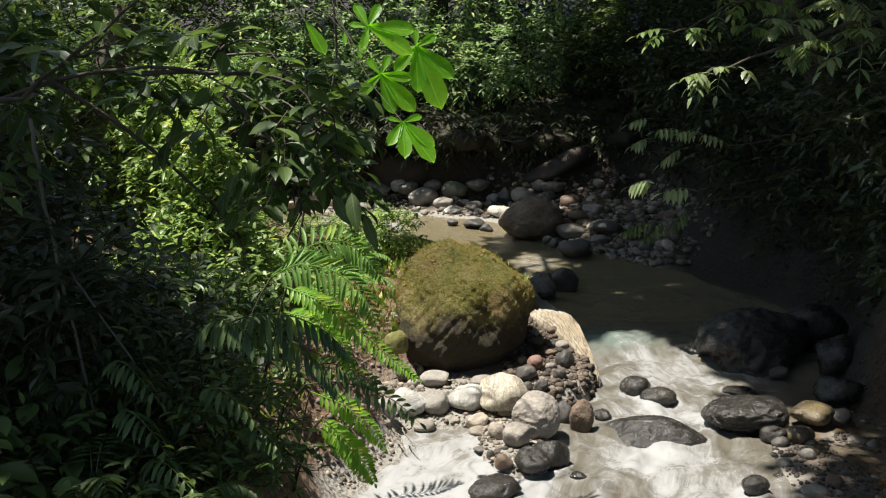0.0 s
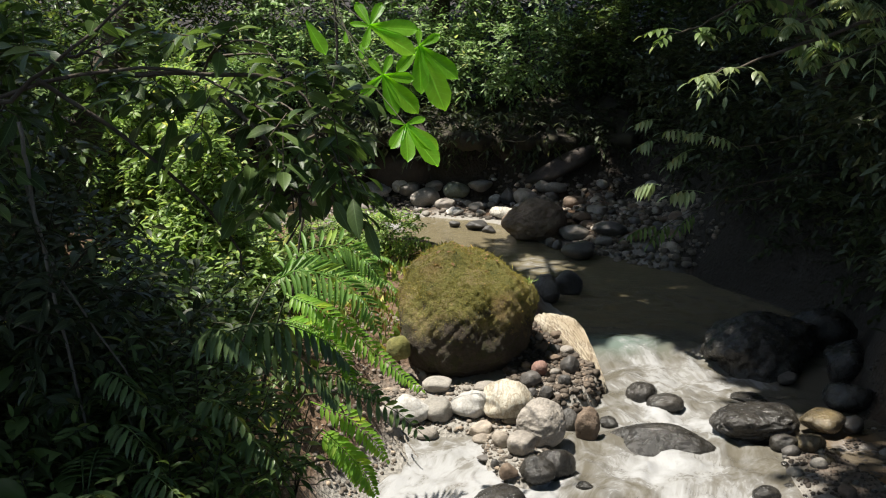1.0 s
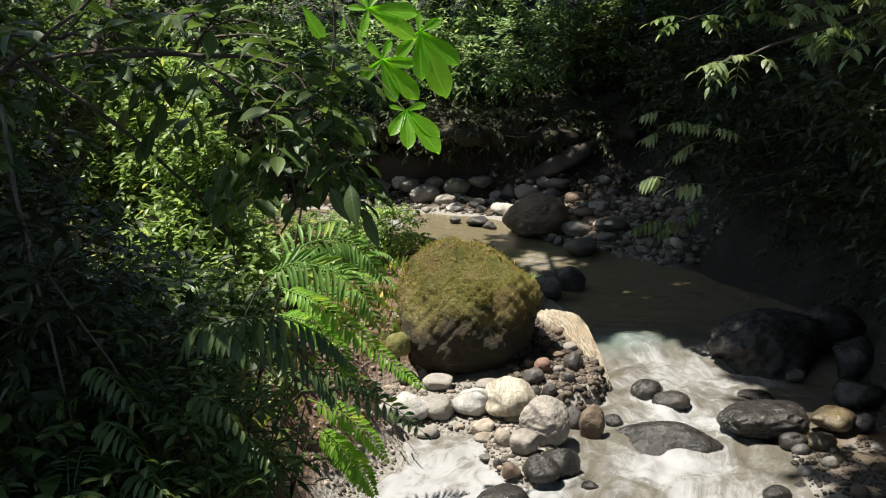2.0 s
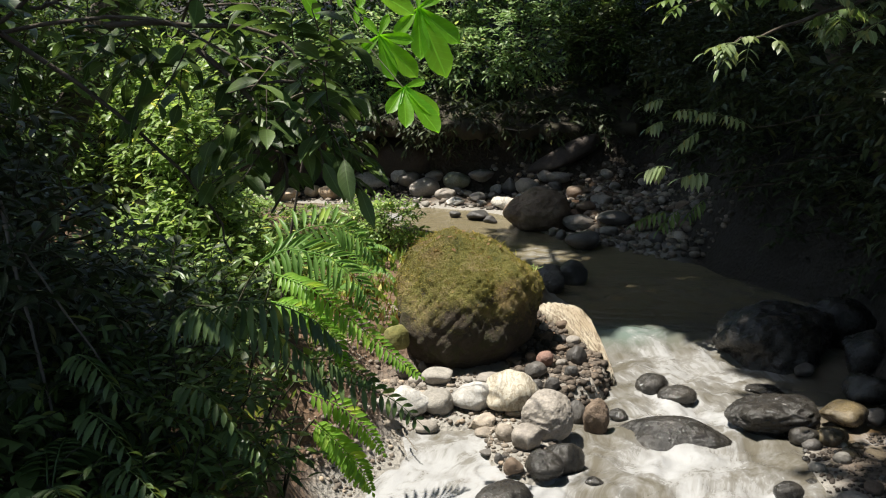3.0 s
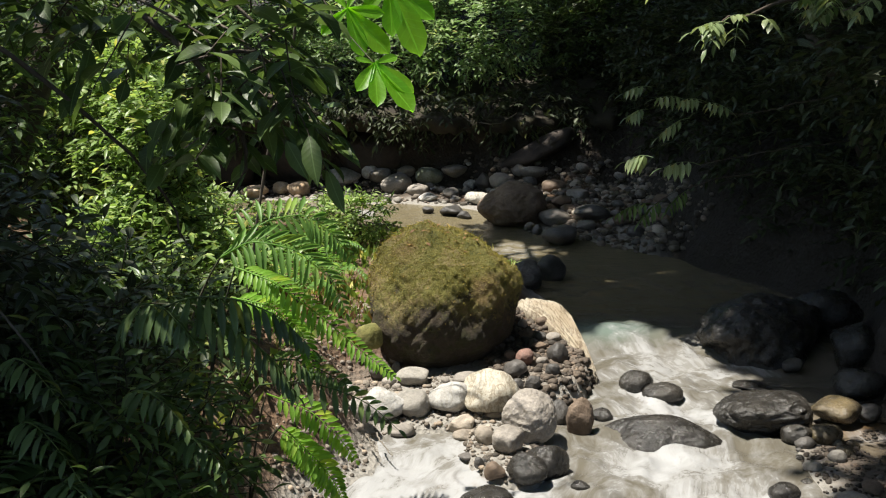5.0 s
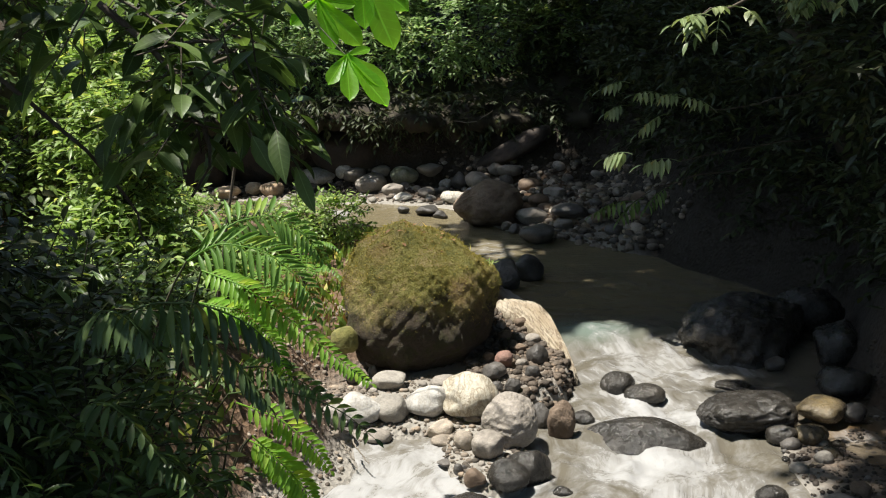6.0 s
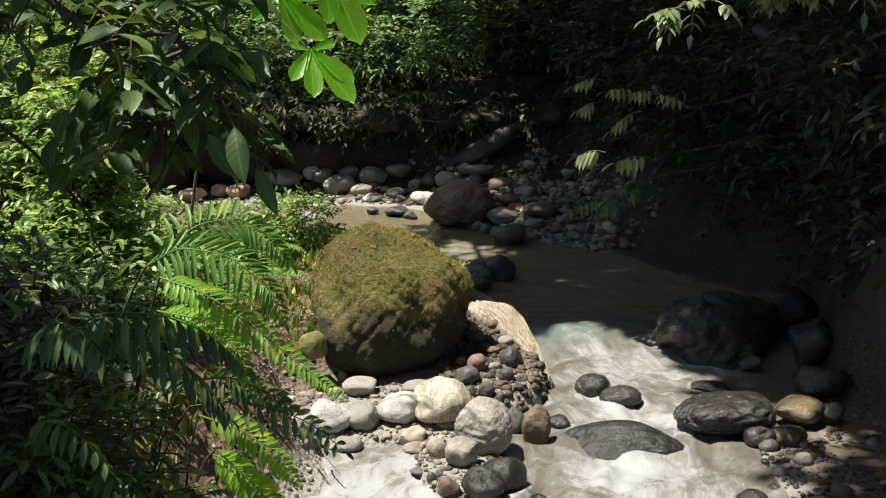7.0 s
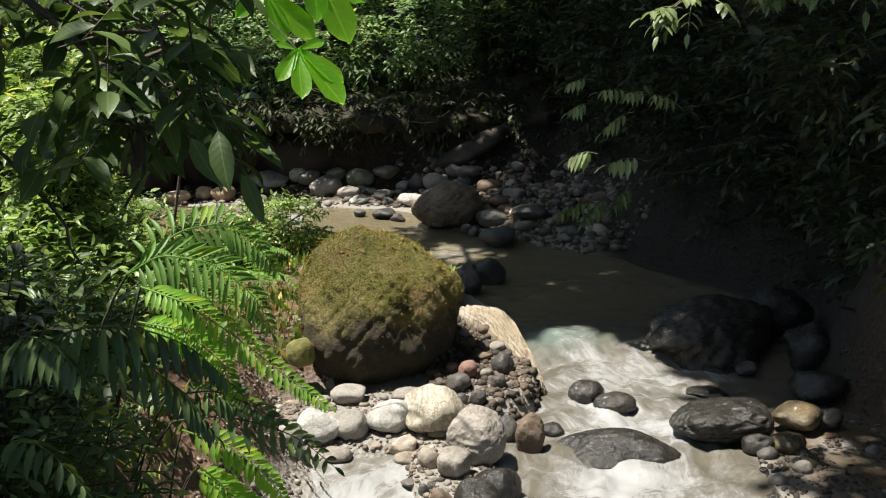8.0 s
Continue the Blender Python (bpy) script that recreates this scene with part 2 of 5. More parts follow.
MOSS = leaf_material("moss_tuft", (0.12, 0.118, 0.024), (0.20, 0.185, 0.04), (0.27, 0.24, 0.065), rough=0.9, through=0.15)


def water_material():
    """Silty brown-grey stream with white foam where it falls."""
    m, t, b, out = material("stream_water")
    geo = t.nodes.new("ShaderNodeNewGeometry")
    p = geo.outputs["Position"]
    at = t.nodes.new("ShaderNodeAttribute")
    at.attribute_name = "foam"
    flow = t.nodes.new("ShaderNodeAttribute")
    flow.attribute_name = "flow"
    streak = noise_at(t, flow.outputs["Vector"], 3.2, 4.0, 0.5)
    streak.node.inputs["Distortion"].default_value = 0.9
    fine = noise_at(t, flow.outputs["Vector"], 11.0, 6.0, 0.62)
    fine.node.inputs["Distortion"].default_value = 0.7
    amount = math_node(t, "ADD", at.outputs["Fac"], math_node(t, "ADD", math_node(t, "MULTIPLY", math_node(t, "SUBTRACT", streak, 0.5), 2.0), math_node(t, "MULTIPLY", math_node(t, "SUBTRACT", fine, 0.5), 1.2)))
    froth = noise_at(t, flow.outputs["Vector"], 34.0, 5.0, 0.7)
    amount = math_node(t, "ADD", amount, math_node(t, "MULTIPLY", math_node(t, "SUBTRACT", froth, 0.5), math_node(t, "ADD", math_node(t, "MULTIPLY", at.outputs["Fac"], 0.9), 0.35)))
    cover = ramp(t, amount, [(0.1, (0, 0, 0)), (0.45, (0.3, 0.3, 0.3)), (0.75, (0.72, 0.72, 0.72)), (1.0, (1, 1, 1))]).outputs[0]
    silt = mixed(t, (0.086, 0.077, 0.058), (0.128, 0.117, 0.093), noise_at(t, p, 1.3))
    clear = t.nodes.new("ShaderNodeAttribute")
    clear.attribute_name = "clear"
    silt = mixed(t, silt, (0.115, 0.145, 0.125), clear.outputs["Fac"])
    # Still pool: browner, and raised to paint in light it lacks.
    still = t.nodes.new("ShaderNodeAttribute")
    still.attribute_name = "still"
    silt = mixed(t, silt, mixed(t, (0.13, 0.11, 0.066), (0.165, 0.14, 0.088), noise_at(t, p, 0.9)), still.outputs["Fac"])
    rusty = t.nodes.new("ShaderNodeAttribute")
    rusty.attribute_name = "rust"
    silt = mixed(t, silt, mixed(t, (0.10, 0.05, 0.018), (0.24, 0.13, 0.045), noise_at(t, p, 9.0, 5.0, 0.6)), rusty.outputs["Fac"])
    col = mixed(t, silt, (0.30, 0.30, 0.297), cover)
    t.links.new(col, b.inputs["Base Color"])
    t.links.new(ramp(t, cover, [(0.0, (0.1,) * 3), (1.0, (0.42,) * 3)]).outputs[0], b.inputs["Roughness"])
    b.inputs["IOR"].default_value = 1.33
    bumped(t, b, math_node(t, "ADD", streak, math_node(t, "ADD", math_node(t, "MULTIPLY", fine, 0.6), math_node(t, "MULTIPLY", froth, 0.25))), 0.35, 0.025)
    return m


WATER = water_material()

# ---- the lie of the land ----
# The stream's middle line and half width, from downstream to upstream.
STREAM = [(1.3, -6, 2.1), (1.35, 4, 2.05), (1.4, 6.6, 2.1), (1.62, 7.75, 1.95), (2.05, 8.5, 1.45), (2.6, 9.6, 1.3), (3.05, 11.4, 1.6), (2.65, 13.0, 1.35), (1.1, 14.9, 0.75), (0.1, 16.4, 0.95), (-2.2, 16.9, 0.9), (-6.5, 18.2, 1.0), (-15, 21, 1.3)]


def smooth(a, b, v):
    u = np.clip((v - a) / (b - a), 0, 1)
    return u * u * (3 - 2 * u)


def ripple(x, y, scale, seed=0):
    """A smooth, uneven field of about -1 to 1."""
    rng = np.random.RandomState(seed)
    total = 0
    for k in range(7):
        a, ph, fr = rng.uniform(0, 6.28), rng.uniform(0, 6.28), rng.uniform(0.6, 1.9) / scale
        total = total + np.sin(fr * (x * np.cos(a) + y * np.sin(a)) * 6.28 + ph + 0.8 * np.sin(fr * 3.1 * (y * np.cos(a) - x * np.sin(a)) + ph))
    return total / 4


def water_level(x, y):
    """The water steps down over the rapids."""
    lean = 0.35 * (x - 2.2) * (smooth(8, 9, y) - smooth(12, 13, y))
    v = y + lean
    return 0.04 + 0.11 * smooth(9.9, 11.1, v) + 0.22 * smooth(13.4, 15.0, y) + 0.09 * smooth(15.0, 17.5, y)


def from_stream(x, y):
    """Metres outside the stream's edge; minus: inside."""
    best = np.full(np.shape(x), 1e9)
    for (ax, ay, ar), (bx, by, br) in zip(STREAM, STREAM[1:]):
        dx, dy = bx - ax, by - ay
        u = np.clip(((x - ax) * dx + (y - ay) * dy) / (dx * dx + dy * dy), 0, 1)
        best = np.minimum(best, np.hypot(x - ax - u * dx, y - ay - u * dy) - (ar + u * (br - ar)))
    return best


def bump(x, y, cx, cy, rx, ry):
    return np.exp(-(((x - cx) / rx) ** 2 + ((y - cy) / ry) ** 2))


def ground_height(x, y):
    x, y = np.asarray(x, float), np.asarray(y, float)
    d = from_stream(x, y) + 0.1 * ripple(x, y, 1.3, 3)
    out = np.maximum(d, 0)
    spit = smooth(8.3, 9.3, y) * (1 - smooth(14.5, 17.0, y)) * smooth(-6.5, -4.0, x) * (1 - smooth(2.2, 2.8, x))
    bar = smooth(0.4, 1.1, x) * smooth(13.8, 14.8, y) * (1 - smooth(17.5, 19, y)) * (1 - smooth(3.4, 4.4, x))
    right = smooth(2.0, 3.0, x) * (1 - smooth(14, 18, y))
    far = smooth(17.0, 18.4, y + 0.12 * np.minimum(x, 0))
    step = 0.85 + 0.1 * right + 0.25 * far
    slope = 0.14 + 0.4 * right + 0.28 * far
    low = np.clip(spit + bar, 0, 1)
    step, slope = step * (1 - low) + 0.2 * low, slope * (1 - low) + 0.03 * low
    out = np.maximum(out - 1.0 * far, 0) + 0.12 * np.minimum(out, 1.0) * far
    front = (1 - smooth(-0.6, 0.2, x)) * smooth(5.4, 6.4, y) * (1 - smooth(8.8, 9.4, y))
    rise = step * (1 - 0.1 * front) * smooth(0.0, 0.55 + 0.25 * low + 0.25 * front, out) + 9 * (1 - np.exp(-slope * out / 9))
    bed = -0.28 * smooth(0.0, 0.45, -d)
    z = np.minimum(water_level(x, y), 0.5) + 0.02 + bed + rise
    z = z + (0.43 + 0.012 * (y - 9) - z) * spit * smooth(0.05, 0.6, out)
    bars = [(0.15, 9.15, 1.0, 0.85, 0.12 + 0.07 * (y - 8.4)), (0.62, 7.95, 0.36, 0.7, 0.0 * y + 0.12), (1.08, 9.75, 0.5, 0.85, 0.26 + 0.08 * (y - 9.5)), (3.05, 7.55, 0.42, 0.85, 0.0 * y + 0.06), (3.75, 8.2, 0.5, 0.9, 0.0 * y + 0.03)]
    for cx, cy, rx, ry, top in bars:
        w = 1 - smooth(0.75, 1.15, np.hypot((x - cx) / rx, (y - cy) / ry))
        z = z * (1 - w) + top * w
    return z + (0.025 * ripple(x, y, 0.5, 5) + 0.05 * ripple(x, y, 1.7, 8)) * smooth(-0.2, 0.5, d)

# ---- building tools ----
def mesh_of(name, verts, faces, smooth_faces=True):
    """A mesh from arrays: verts (n, 3) and a list of face arrays (k, 3) or (k, 4)."""
    me = bpy.data.meshes.new(name)
    verts = np.asarray(verts, np.float32)
    faces = [np.asarray(f, np.int32) for f in faces if len(f)]
    me.vertices.add(len(verts))
    me.vertices.foreach_set("co", verts.ravel())
    sizes = np.concatenate([np.full(len(f), f.shape[1], np.int32) for f in faces])
    corners = np.concatenate([f.ravel() for f in faces])
    me.loops.add(len(corners))
    me.loops.foreach_set("vertex_index", corners)
    me.polygons.add(len(sizes))
    me.polygons.foreach_set("loop_start", np.concatenate([[0], np.cumsum(sizes)[:-1]]).astype(np.int32))
    me.polygons.foreach_set("loop_total", sizes)
    me.polygons.foreach_set("use_smooth", np.full(len(sizes), smooth_faces))
    me.update(calc_edges=True)
    return me


def attribute(me, name, values):
    values = np.asarray(values, np.float32)
    if values.ndim == 1:
        me.attributes.new(name, "FLOAT", "POINT").data.foreach_set("value", values)
    else:
        me.attributes.new(name, "FLOAT_VECTOR", "POINT").data.foreach_set("vector", values.ravel())


def part(name, me, mat, parent=None, label=""):
    ob = new(name, me)
    if mat:
        me.materials.append(mat)
    ob.parent = parent
    return tagged(ob, label)


def empty(name, place=(0, 0, 0)):
    ob = new(name)
    ob.empty_display_size = 0.1
    ob.location = place
    return ob


def thing_parts(root):
    """Shifts the parts of a thing, built in world places, under its root."""
    for ob in root.children:
        ob.matrix_parent_inverse = Matrix.Translation(root.location).inverted()
    return root


# A leaf blade as (across, along, out of plane); the fold runs along the midrib.
BLADE = np.array([(0, 0, 0), (0, 0.3, 0.02), (0, 0.65, 0.0), (0, 1, -0.10), (-0.42, 0.28, 0.07), (-0.40, 0.62, 0.04), (0.42, 0.28, 0.07), (0.40, 0.62, 0.04)])
BLADE_TRI = np.array([(0, 6, 1), (0, 1, 4), (2, 7, 3), (2, 3, 5)])
BLADE_QUAD = np.array([(1, 6, 7, 2), (1, 2, 5, 4)])
SMALL = np.array([(0, 0, 0), (-0.45, 0.45, 0.07), (0.45, 0.45, 0.07), (0, 1, -0.06)])
SMALL_TRI = np.array([(0, 2, 3), (0, 3, 1)])


FULL = np.array([(0, 0, 0), (0, 0.14, 0.015), (0, 0.34, 0.03), (0, 0.56, 0.02), (0, 0.78, -0.02), (0, 0.92, -0.07), (0, 1, -0.11)] + [(s * w, u, h) for s in (-1, 1) for u, w, h in ((0.13, 0.22, 0.05), (0.33, 0.43, 0.09), (0.55, 0.46, 0.08), (0.77, 0.30, 0.02), (0.91, 0.11, -0.05))])
FULL_TRI = np.array([(0, 12, 1), (0, 1, 7), (5, 16, 6), (5, 6, 11)])
FULL_QUAD = np.array([q for k in range(4) for q in ((1 + k, 12 + k, 13 + k, 2 + k), (1 + k, 2 + k, 8 + k, 7 + k))])


def unit(v):
    return v / np.maximum(np.linalg.norm(v, axis=-1, keepdims=True), 1e-9)


class Leaves:
    """Gathers leaf blades and makes one mesh of them."""

    def __init__(self):
        self.verts, self.tris, self.quads, self.blade, self.count = [], [], [], [], 0

    def add(self, base, along, facing, length, width, shape="blade"):
        base, along, facing = np.atleast_2d(base), unit(np.atleast_2d(along)), np.atleast_2d(facing)
        n = len(base)
        form, tri, quad = {"blade": (BLADE, BLADE_TRI, BLADE_QUAD), "small": (SMALL, SMALL_TRI, None), "full": (FULL, FULL_TRI, FULL_QUAD)}[shape]
        side = unit(np.cross(along, facing))
        up = np.cross(side, along)
        length, width = np.broadcast_to(length, n)[:, None, None], np.broadcast_to(width, n)[:, None, None]
        v = base[:, None] + side[:, None] * form[None, :, :1] * width + along[:, None] * form[None, :, 1:2] * length + up[:, None] * form[None, :, 2:] * length
        k = len(form)
        start = self.count + k * np.arange(n)[:, None, None]
        self.verts.append(v.reshape(-1, 3))
        self.tris.append((tri[None] + start).reshape(-1, 3))
        if quad is not None:
            self.quads.append((quad[None] + start).reshape(-1, 4))
        self.blade.append(np.tile(form * (2.2, 1, 0), (n, 1)))
        self.count += k * n

    def join(self, tubes):
        """Takes over the stems of a Tubes."""
        v, q = np.concatenate(tubes.verts), np.concatenate(tubes.quads)
        self.verts.append(v)
        self.quads.append(q + self.count)
        self.blade.append(np.tile((0.5, 0.0, 0.0), (len(v), 1)))
        self.count += len(v)

    def mesh(self, name, marked=True):
        me = mesh_of(name, np.concatenate(self.verts), [np.concatenate(self.tris)] + ([np.concatenate(self.quads)] if self.quads else []))
        if marked:
            attribute(me, "blade", np.concatenate(self.blade))
        return me


class Tubes:
    """Gathers round stems along lines and makes one mesh of them."""

    def __init__(self):
        self.verts, self.quads, self.count = [], [], 0

    def add(self, points, r0, r1, sides=5):
        points = np.asarray(points, float)
        n = len(points)
        ahead = unit(np.gradient(points, axis=0))
        ref = np.where(np.abs(ahead[:, 2:]) > 0.9, [(1.0, 0, 0)], [(0, 0, 1.0)])
        u = unit(np.cross(ahead, ref))
        w = np.cross(ahead, u)
        a = np.linspace(0, 2 * np.pi, sides, endpoint=False)
        r = np.linspace(r0, r1, n)[:, None, None]
        v = points[:, None] + r * (u[:, None] * np.cos(a)[None, :, None] + w[:, None] * np.sin(a)[None, :, None])
        i, j = np.meshgrid(np.arange(n - 1), np.arange(sides), indexing="ij")
        k = (j + 1) % sides
        q = np.stack([i * sides + j, i * sides + k, (i + 1) * sides + k, (i + 1) * sides + j], -1).reshape(-1, 4)
        self.verts.append(v.reshape(-1, 3))
        self.quads.append(q + self.count)
        self.count += n * sides

    def twigs(self, a, b, r):
        """Many thin straight three-sided twigs at once."""
        ahead = unit(b - a)
        u = unit(np.cross(ahead, (0.3, 0.5, 0.81)))
        w = np.cross(ahead, u)
        ring = [u, -0.5 * u + 0.87 * w, -0.5 * u - 0.87 * w]
        v = np.stack([a + r * k for k in ring] + [b + 0.5 * r * k for k in ring], 1)
        q = np.array([(0, 1, 4, 3), (1, 2, 5, 4), (2, 0, 3, 5)])
        self.quads.append((q[None] + self.count + 6 * np.arange(len(a))[:, None, None]).reshape(-1, 4))
        self.verts.append(v.reshape(-1, 3))
        self.count += 6 * len(a)

    def mesh(self, name):
        return mesh_of(name, np.concatenate(self.verts), [np.concatenate(self.quads)])


def curve_points(points, n=10, wobble=0.0, rng=None):
    """A smooth line through a few points."""
    p = np.asarray(points, float)
    if len(p) == 2:
        out = p[0] + np.linspace(0, 1, n)[:, None] * (p[1] - p[0])
    elif len(p) == 3:
        u = np.linspace(0, 1, n)[:, None]
        mid = 2 * p[1] - 0.5 * (p[0] + p[2])
        out = (1 - u) ** 2 * p[0] + 2 * u * (1 - u) * mid + u**2 * p[2]
    else:
        s = np.linspace(0, len(p) - 1, n)
        out = np.stack([np.interp(s, np.arange(len(p)), p[:, k]) for k in range(3)], 1)
        for _ in range(2):
            out[1:-1] = (out[:-2] + 2 * out[1:-1] + out[2:]) / 4
    if wobble:
        out[1:-1] += rng.normal(0, wobble, out[1:-1].shape)
    return out


def shrub(name, label, base, blobs, twigs, leaf, mat, seed, per_twig=7, twig=0.32, shape="blade", droop=0.5, spread=0.9, category="shrub", shell=0.5, bark=TWIG, stemmed=True):
    """A leafy plant: stems from its base into blobs (x, y, z, rx, ry, rz), set with leafy twigs. leaf: length, width."""
    rng = np.random.RandomState(seed)
    root = empty(name, base)
    stems, leaves = Tubes(), Leaves()
    size = np.array([b[3] * b[4] * b[5] for b in blobs]) ** (2 / 3)
    for b, share in zip(blobs, size / size.sum()):
        n = max(3, int(twigs * share))
        c, r = np.array(b[:3]), np.array(b[3:])
        d = unit(rng.normal(size=(n, 3)))
        start = c + d * r * (shell + (1 - shell) * rng.rand(n, 1)) ** 0.6 * (0.82 + 0.3 * rng.rand(n, 1))
        ahead = unit(d * 0.8 + rng.normal(0, 0.55, (n, 3)) + (0, 0, 0.25 - 0.3 * droop))
        length = twig * rng.uniform(0.6, 1.3, n)[:, None]
        end = start + ahead * length - (0, 0, 0.12 * droop)
        stems.twigs(start, end, 0.0035 + 0.004 * twig)
        if stemmed:
            stems.add(curve_points([np.array(base) + (0, 0, -0.03), (np.array(base) + c) / 2 + rng.normal(0, 0.08, 3), c], 6), 0.012 + 0.02 * r.mean(), 0.008, 5)
        for s in unit(rng.normal(size=(min(10, max(4, n // 25)), 3))):
            stems.add(curve_points([c, c + s * r * 0.55 + rng.normal(0, 0.04, 3), c + s * r * 1.0], 5), 0.009, 0.003, 4)
        for k in range(per_twig):
            u = (k + 0.6) / per_twig
            p = start + (end - start) * u
            side = unit(np.cross(ahead, (0, 0, 1.0)) + 1e-6) * (1 if k % 2 else -1)
            along = ahead * (0.35 + 0.5 * (k == per_twig - 1)) + side * spread * (k < per_twig - 1) + rng.normal(0, 0.25, (n, 3)) - (0, 0, 0.45 * droop)
            facing = np.array([(0, 0, 1.0)]) + rng.normal(0, 0.38, (n, 3))
            leaves.add(p, along, facing, leaf[0] * rng.uniform(0.6, 1.2, n) * (1 - 0.3 * abs(u - 0.5)), leaf[1] * rng.uniform(0.7, 1.15, n), shape)
    part("stem", stems.mesh("stem"), bark, root)
    part("foliage", leaves.mesh("foliage"), mat, root)
    return thing_parts(tagged(root, label, category))


def frond(line, pinnae, length, width, leaves, stems, rng, hang=0.35, taper=0.35, shape="blade", facing=(0, 0, 1), radius=0.005):
    """A feather-shaped leaf: pairs of leaflets along a bent rib."""
    pts = curve_points(line, pinnae + 3)
    stems.add(pts, radius, radius * 0.3, 4)
    ahead = unit(np.gradient(pts, axis=0))
    for sign in (-1, 1):
        sel = np.arange(2, pinnae + 2)
        u = (sel - 2) / max(1, pinnae - 1)
        side = unit(np.cross(ahead[sel], facing)) * sign
        along = side + ahead[sel] * 0.42 - np.array([(0, 0, hang)]) + rng.normal(0, 0.06, (len(sel), 3))
        size = length * np.where(u < 0.25, 0.75 + u, 1.0) * (1 - (1 - taper) * np.clip((u - 0.3) / 0.7, 0, 1) ** 1.3) * rng.uniform(0.9, 1.08, len(sel))
        leaves.add(pts[sel], along, np.array(facing) + rng.normal(0, 0.12, (len(sel), 3)), size, width * (0.6 + 0.4 * size / length), shape)
    leaves.add(pts[-1:], ahead[-1:], [facing], length * taper, width * 0.7, shape)


def icosphere(level):
    bm = bmesh.new()
    bmesh.ops.create_icosphere(bm, subdivisions=level, radius=1)
    v = np.array([p.co[:] for p in bm.verts])
    f = np.array([[p.index for p in q.verts] for q in bm.faces])
    bm.free()
    return v, f


ICO = {level: icosphere(level) for level in (1, 2, 3, 4, 6)}


def stone_shape(level, rng, cuts=9, rough=0.045, hard=8.5):
    """A unit river stone: a ball cut by soft planes, with uneven lumps."""
    v, f = ICO[level]
    n = unit(rng.normal(size=(cuts, 3)))
    h = rng.uniform(0.68, 0.98, cuts)
    reach = np.maximum(v @ n.T, 1e-3) / h
    r = (1.0 + (reach**hard).sum(1)) ** (-1 / hard)
    for scale, amp in ((1.6, rough), (3.7, rough * 0.7), (8.0, rough * 0.4), (15.0, rough * 0.25), (30.0, rough * 0.14)):
        w, ph = rng.normal(0, scale, (6, 3)), rng.uniform(0, 6.28, 6)
        s = np.sin(v @ w.T + ph + 0.9 * np.sin(v @ w[::-1].T * 0.6)).sum(1) / 2
        r = r * (1 + amp * (s if scale < 6 else 0.8 - np.abs(s)))
    v = v * r[:, None]
    v = v - (v.max(0) + v.min(0)) / 2
    return v / np.abs(v).max(0), f


WET = []


def river_stone(x, y, z, w, d, h, kind, seed, turn=None, level=None, name="river_stone", label="", cuts=9, rough=0.045):
    """A stone of its own: its middle and its full width, depth and height."""
    WET.append((x, y, w, d))
    rng = np.random.RandomState(seed)
    v, f = stone_shape(level or (4 if w > 0.12 else 3), rng, cuts, rough)
    me = mesh_of("stone", v * (w / 2, d / 2, h / 2), [f])
    ob = part(name, me, STONE[kind])
    ob.matrix_basis = pose(x, y, z, 0, 0, rng.uniform(-15, 15) if turn is None else turn)
    return tagged(ob, label or STONE_LABEL[kind], "rock", "stones in the stream bed")

# ---- the land and the water ----
def sheet(name, xs, ys, height):
    gx, gy = np.meshgrid(xs, ys, indexing="ij")
    z = height(gx, gy)
    n, k = len(xs), len(ys)
    i, j = np.meshgrid(np.arange(n - 1), np.arange(k - 1), indexing="ij")
    q = np.stack([i * k + j, (i + 1) * k + j, (i + 1) * k + j + 1, i * k + j + 1], -1).reshape(-1, 4)
    return mesh_of(name, np.stack([gx, gy, z], -1).reshape(-1, 3), [q]), gx.ravel(), gy.ravel(), z.ravel()


def far_steps(a, b, n=16):
    return np.sign(b - a) * np.geomspace(0.4, abs(b - a), n) + a


XS = np.concatenate([far_steps(-7, -900)[::-1], np.arange(-7, 7, 0.07), far_steps(7, 900)])
YS = np.concatenate([far_steps(2, -900)[::-1], np.arange(2, 21, 0.07), far_steps(21, 900)])
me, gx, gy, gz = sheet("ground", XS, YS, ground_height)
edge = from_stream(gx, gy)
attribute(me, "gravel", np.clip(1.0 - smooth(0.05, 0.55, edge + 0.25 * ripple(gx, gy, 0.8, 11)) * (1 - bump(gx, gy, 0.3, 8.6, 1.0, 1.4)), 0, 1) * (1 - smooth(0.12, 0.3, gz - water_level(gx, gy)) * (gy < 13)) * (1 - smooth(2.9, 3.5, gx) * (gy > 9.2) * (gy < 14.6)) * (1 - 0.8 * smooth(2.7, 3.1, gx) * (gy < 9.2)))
# Where bank shade is painted into the soil; weaker on the damp near bank.
attribute(me, "shaded_soil", np.maximum(smooth(17.2, 18.2, gy), smooth(2.6, 3.2, gx) * (0.6 + 0.4 * smooth(8.6, 9.6, gy))))
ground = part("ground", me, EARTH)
tagged(ground, "reddish earth stream banks with gravel at the water", "ground", kind="structure")


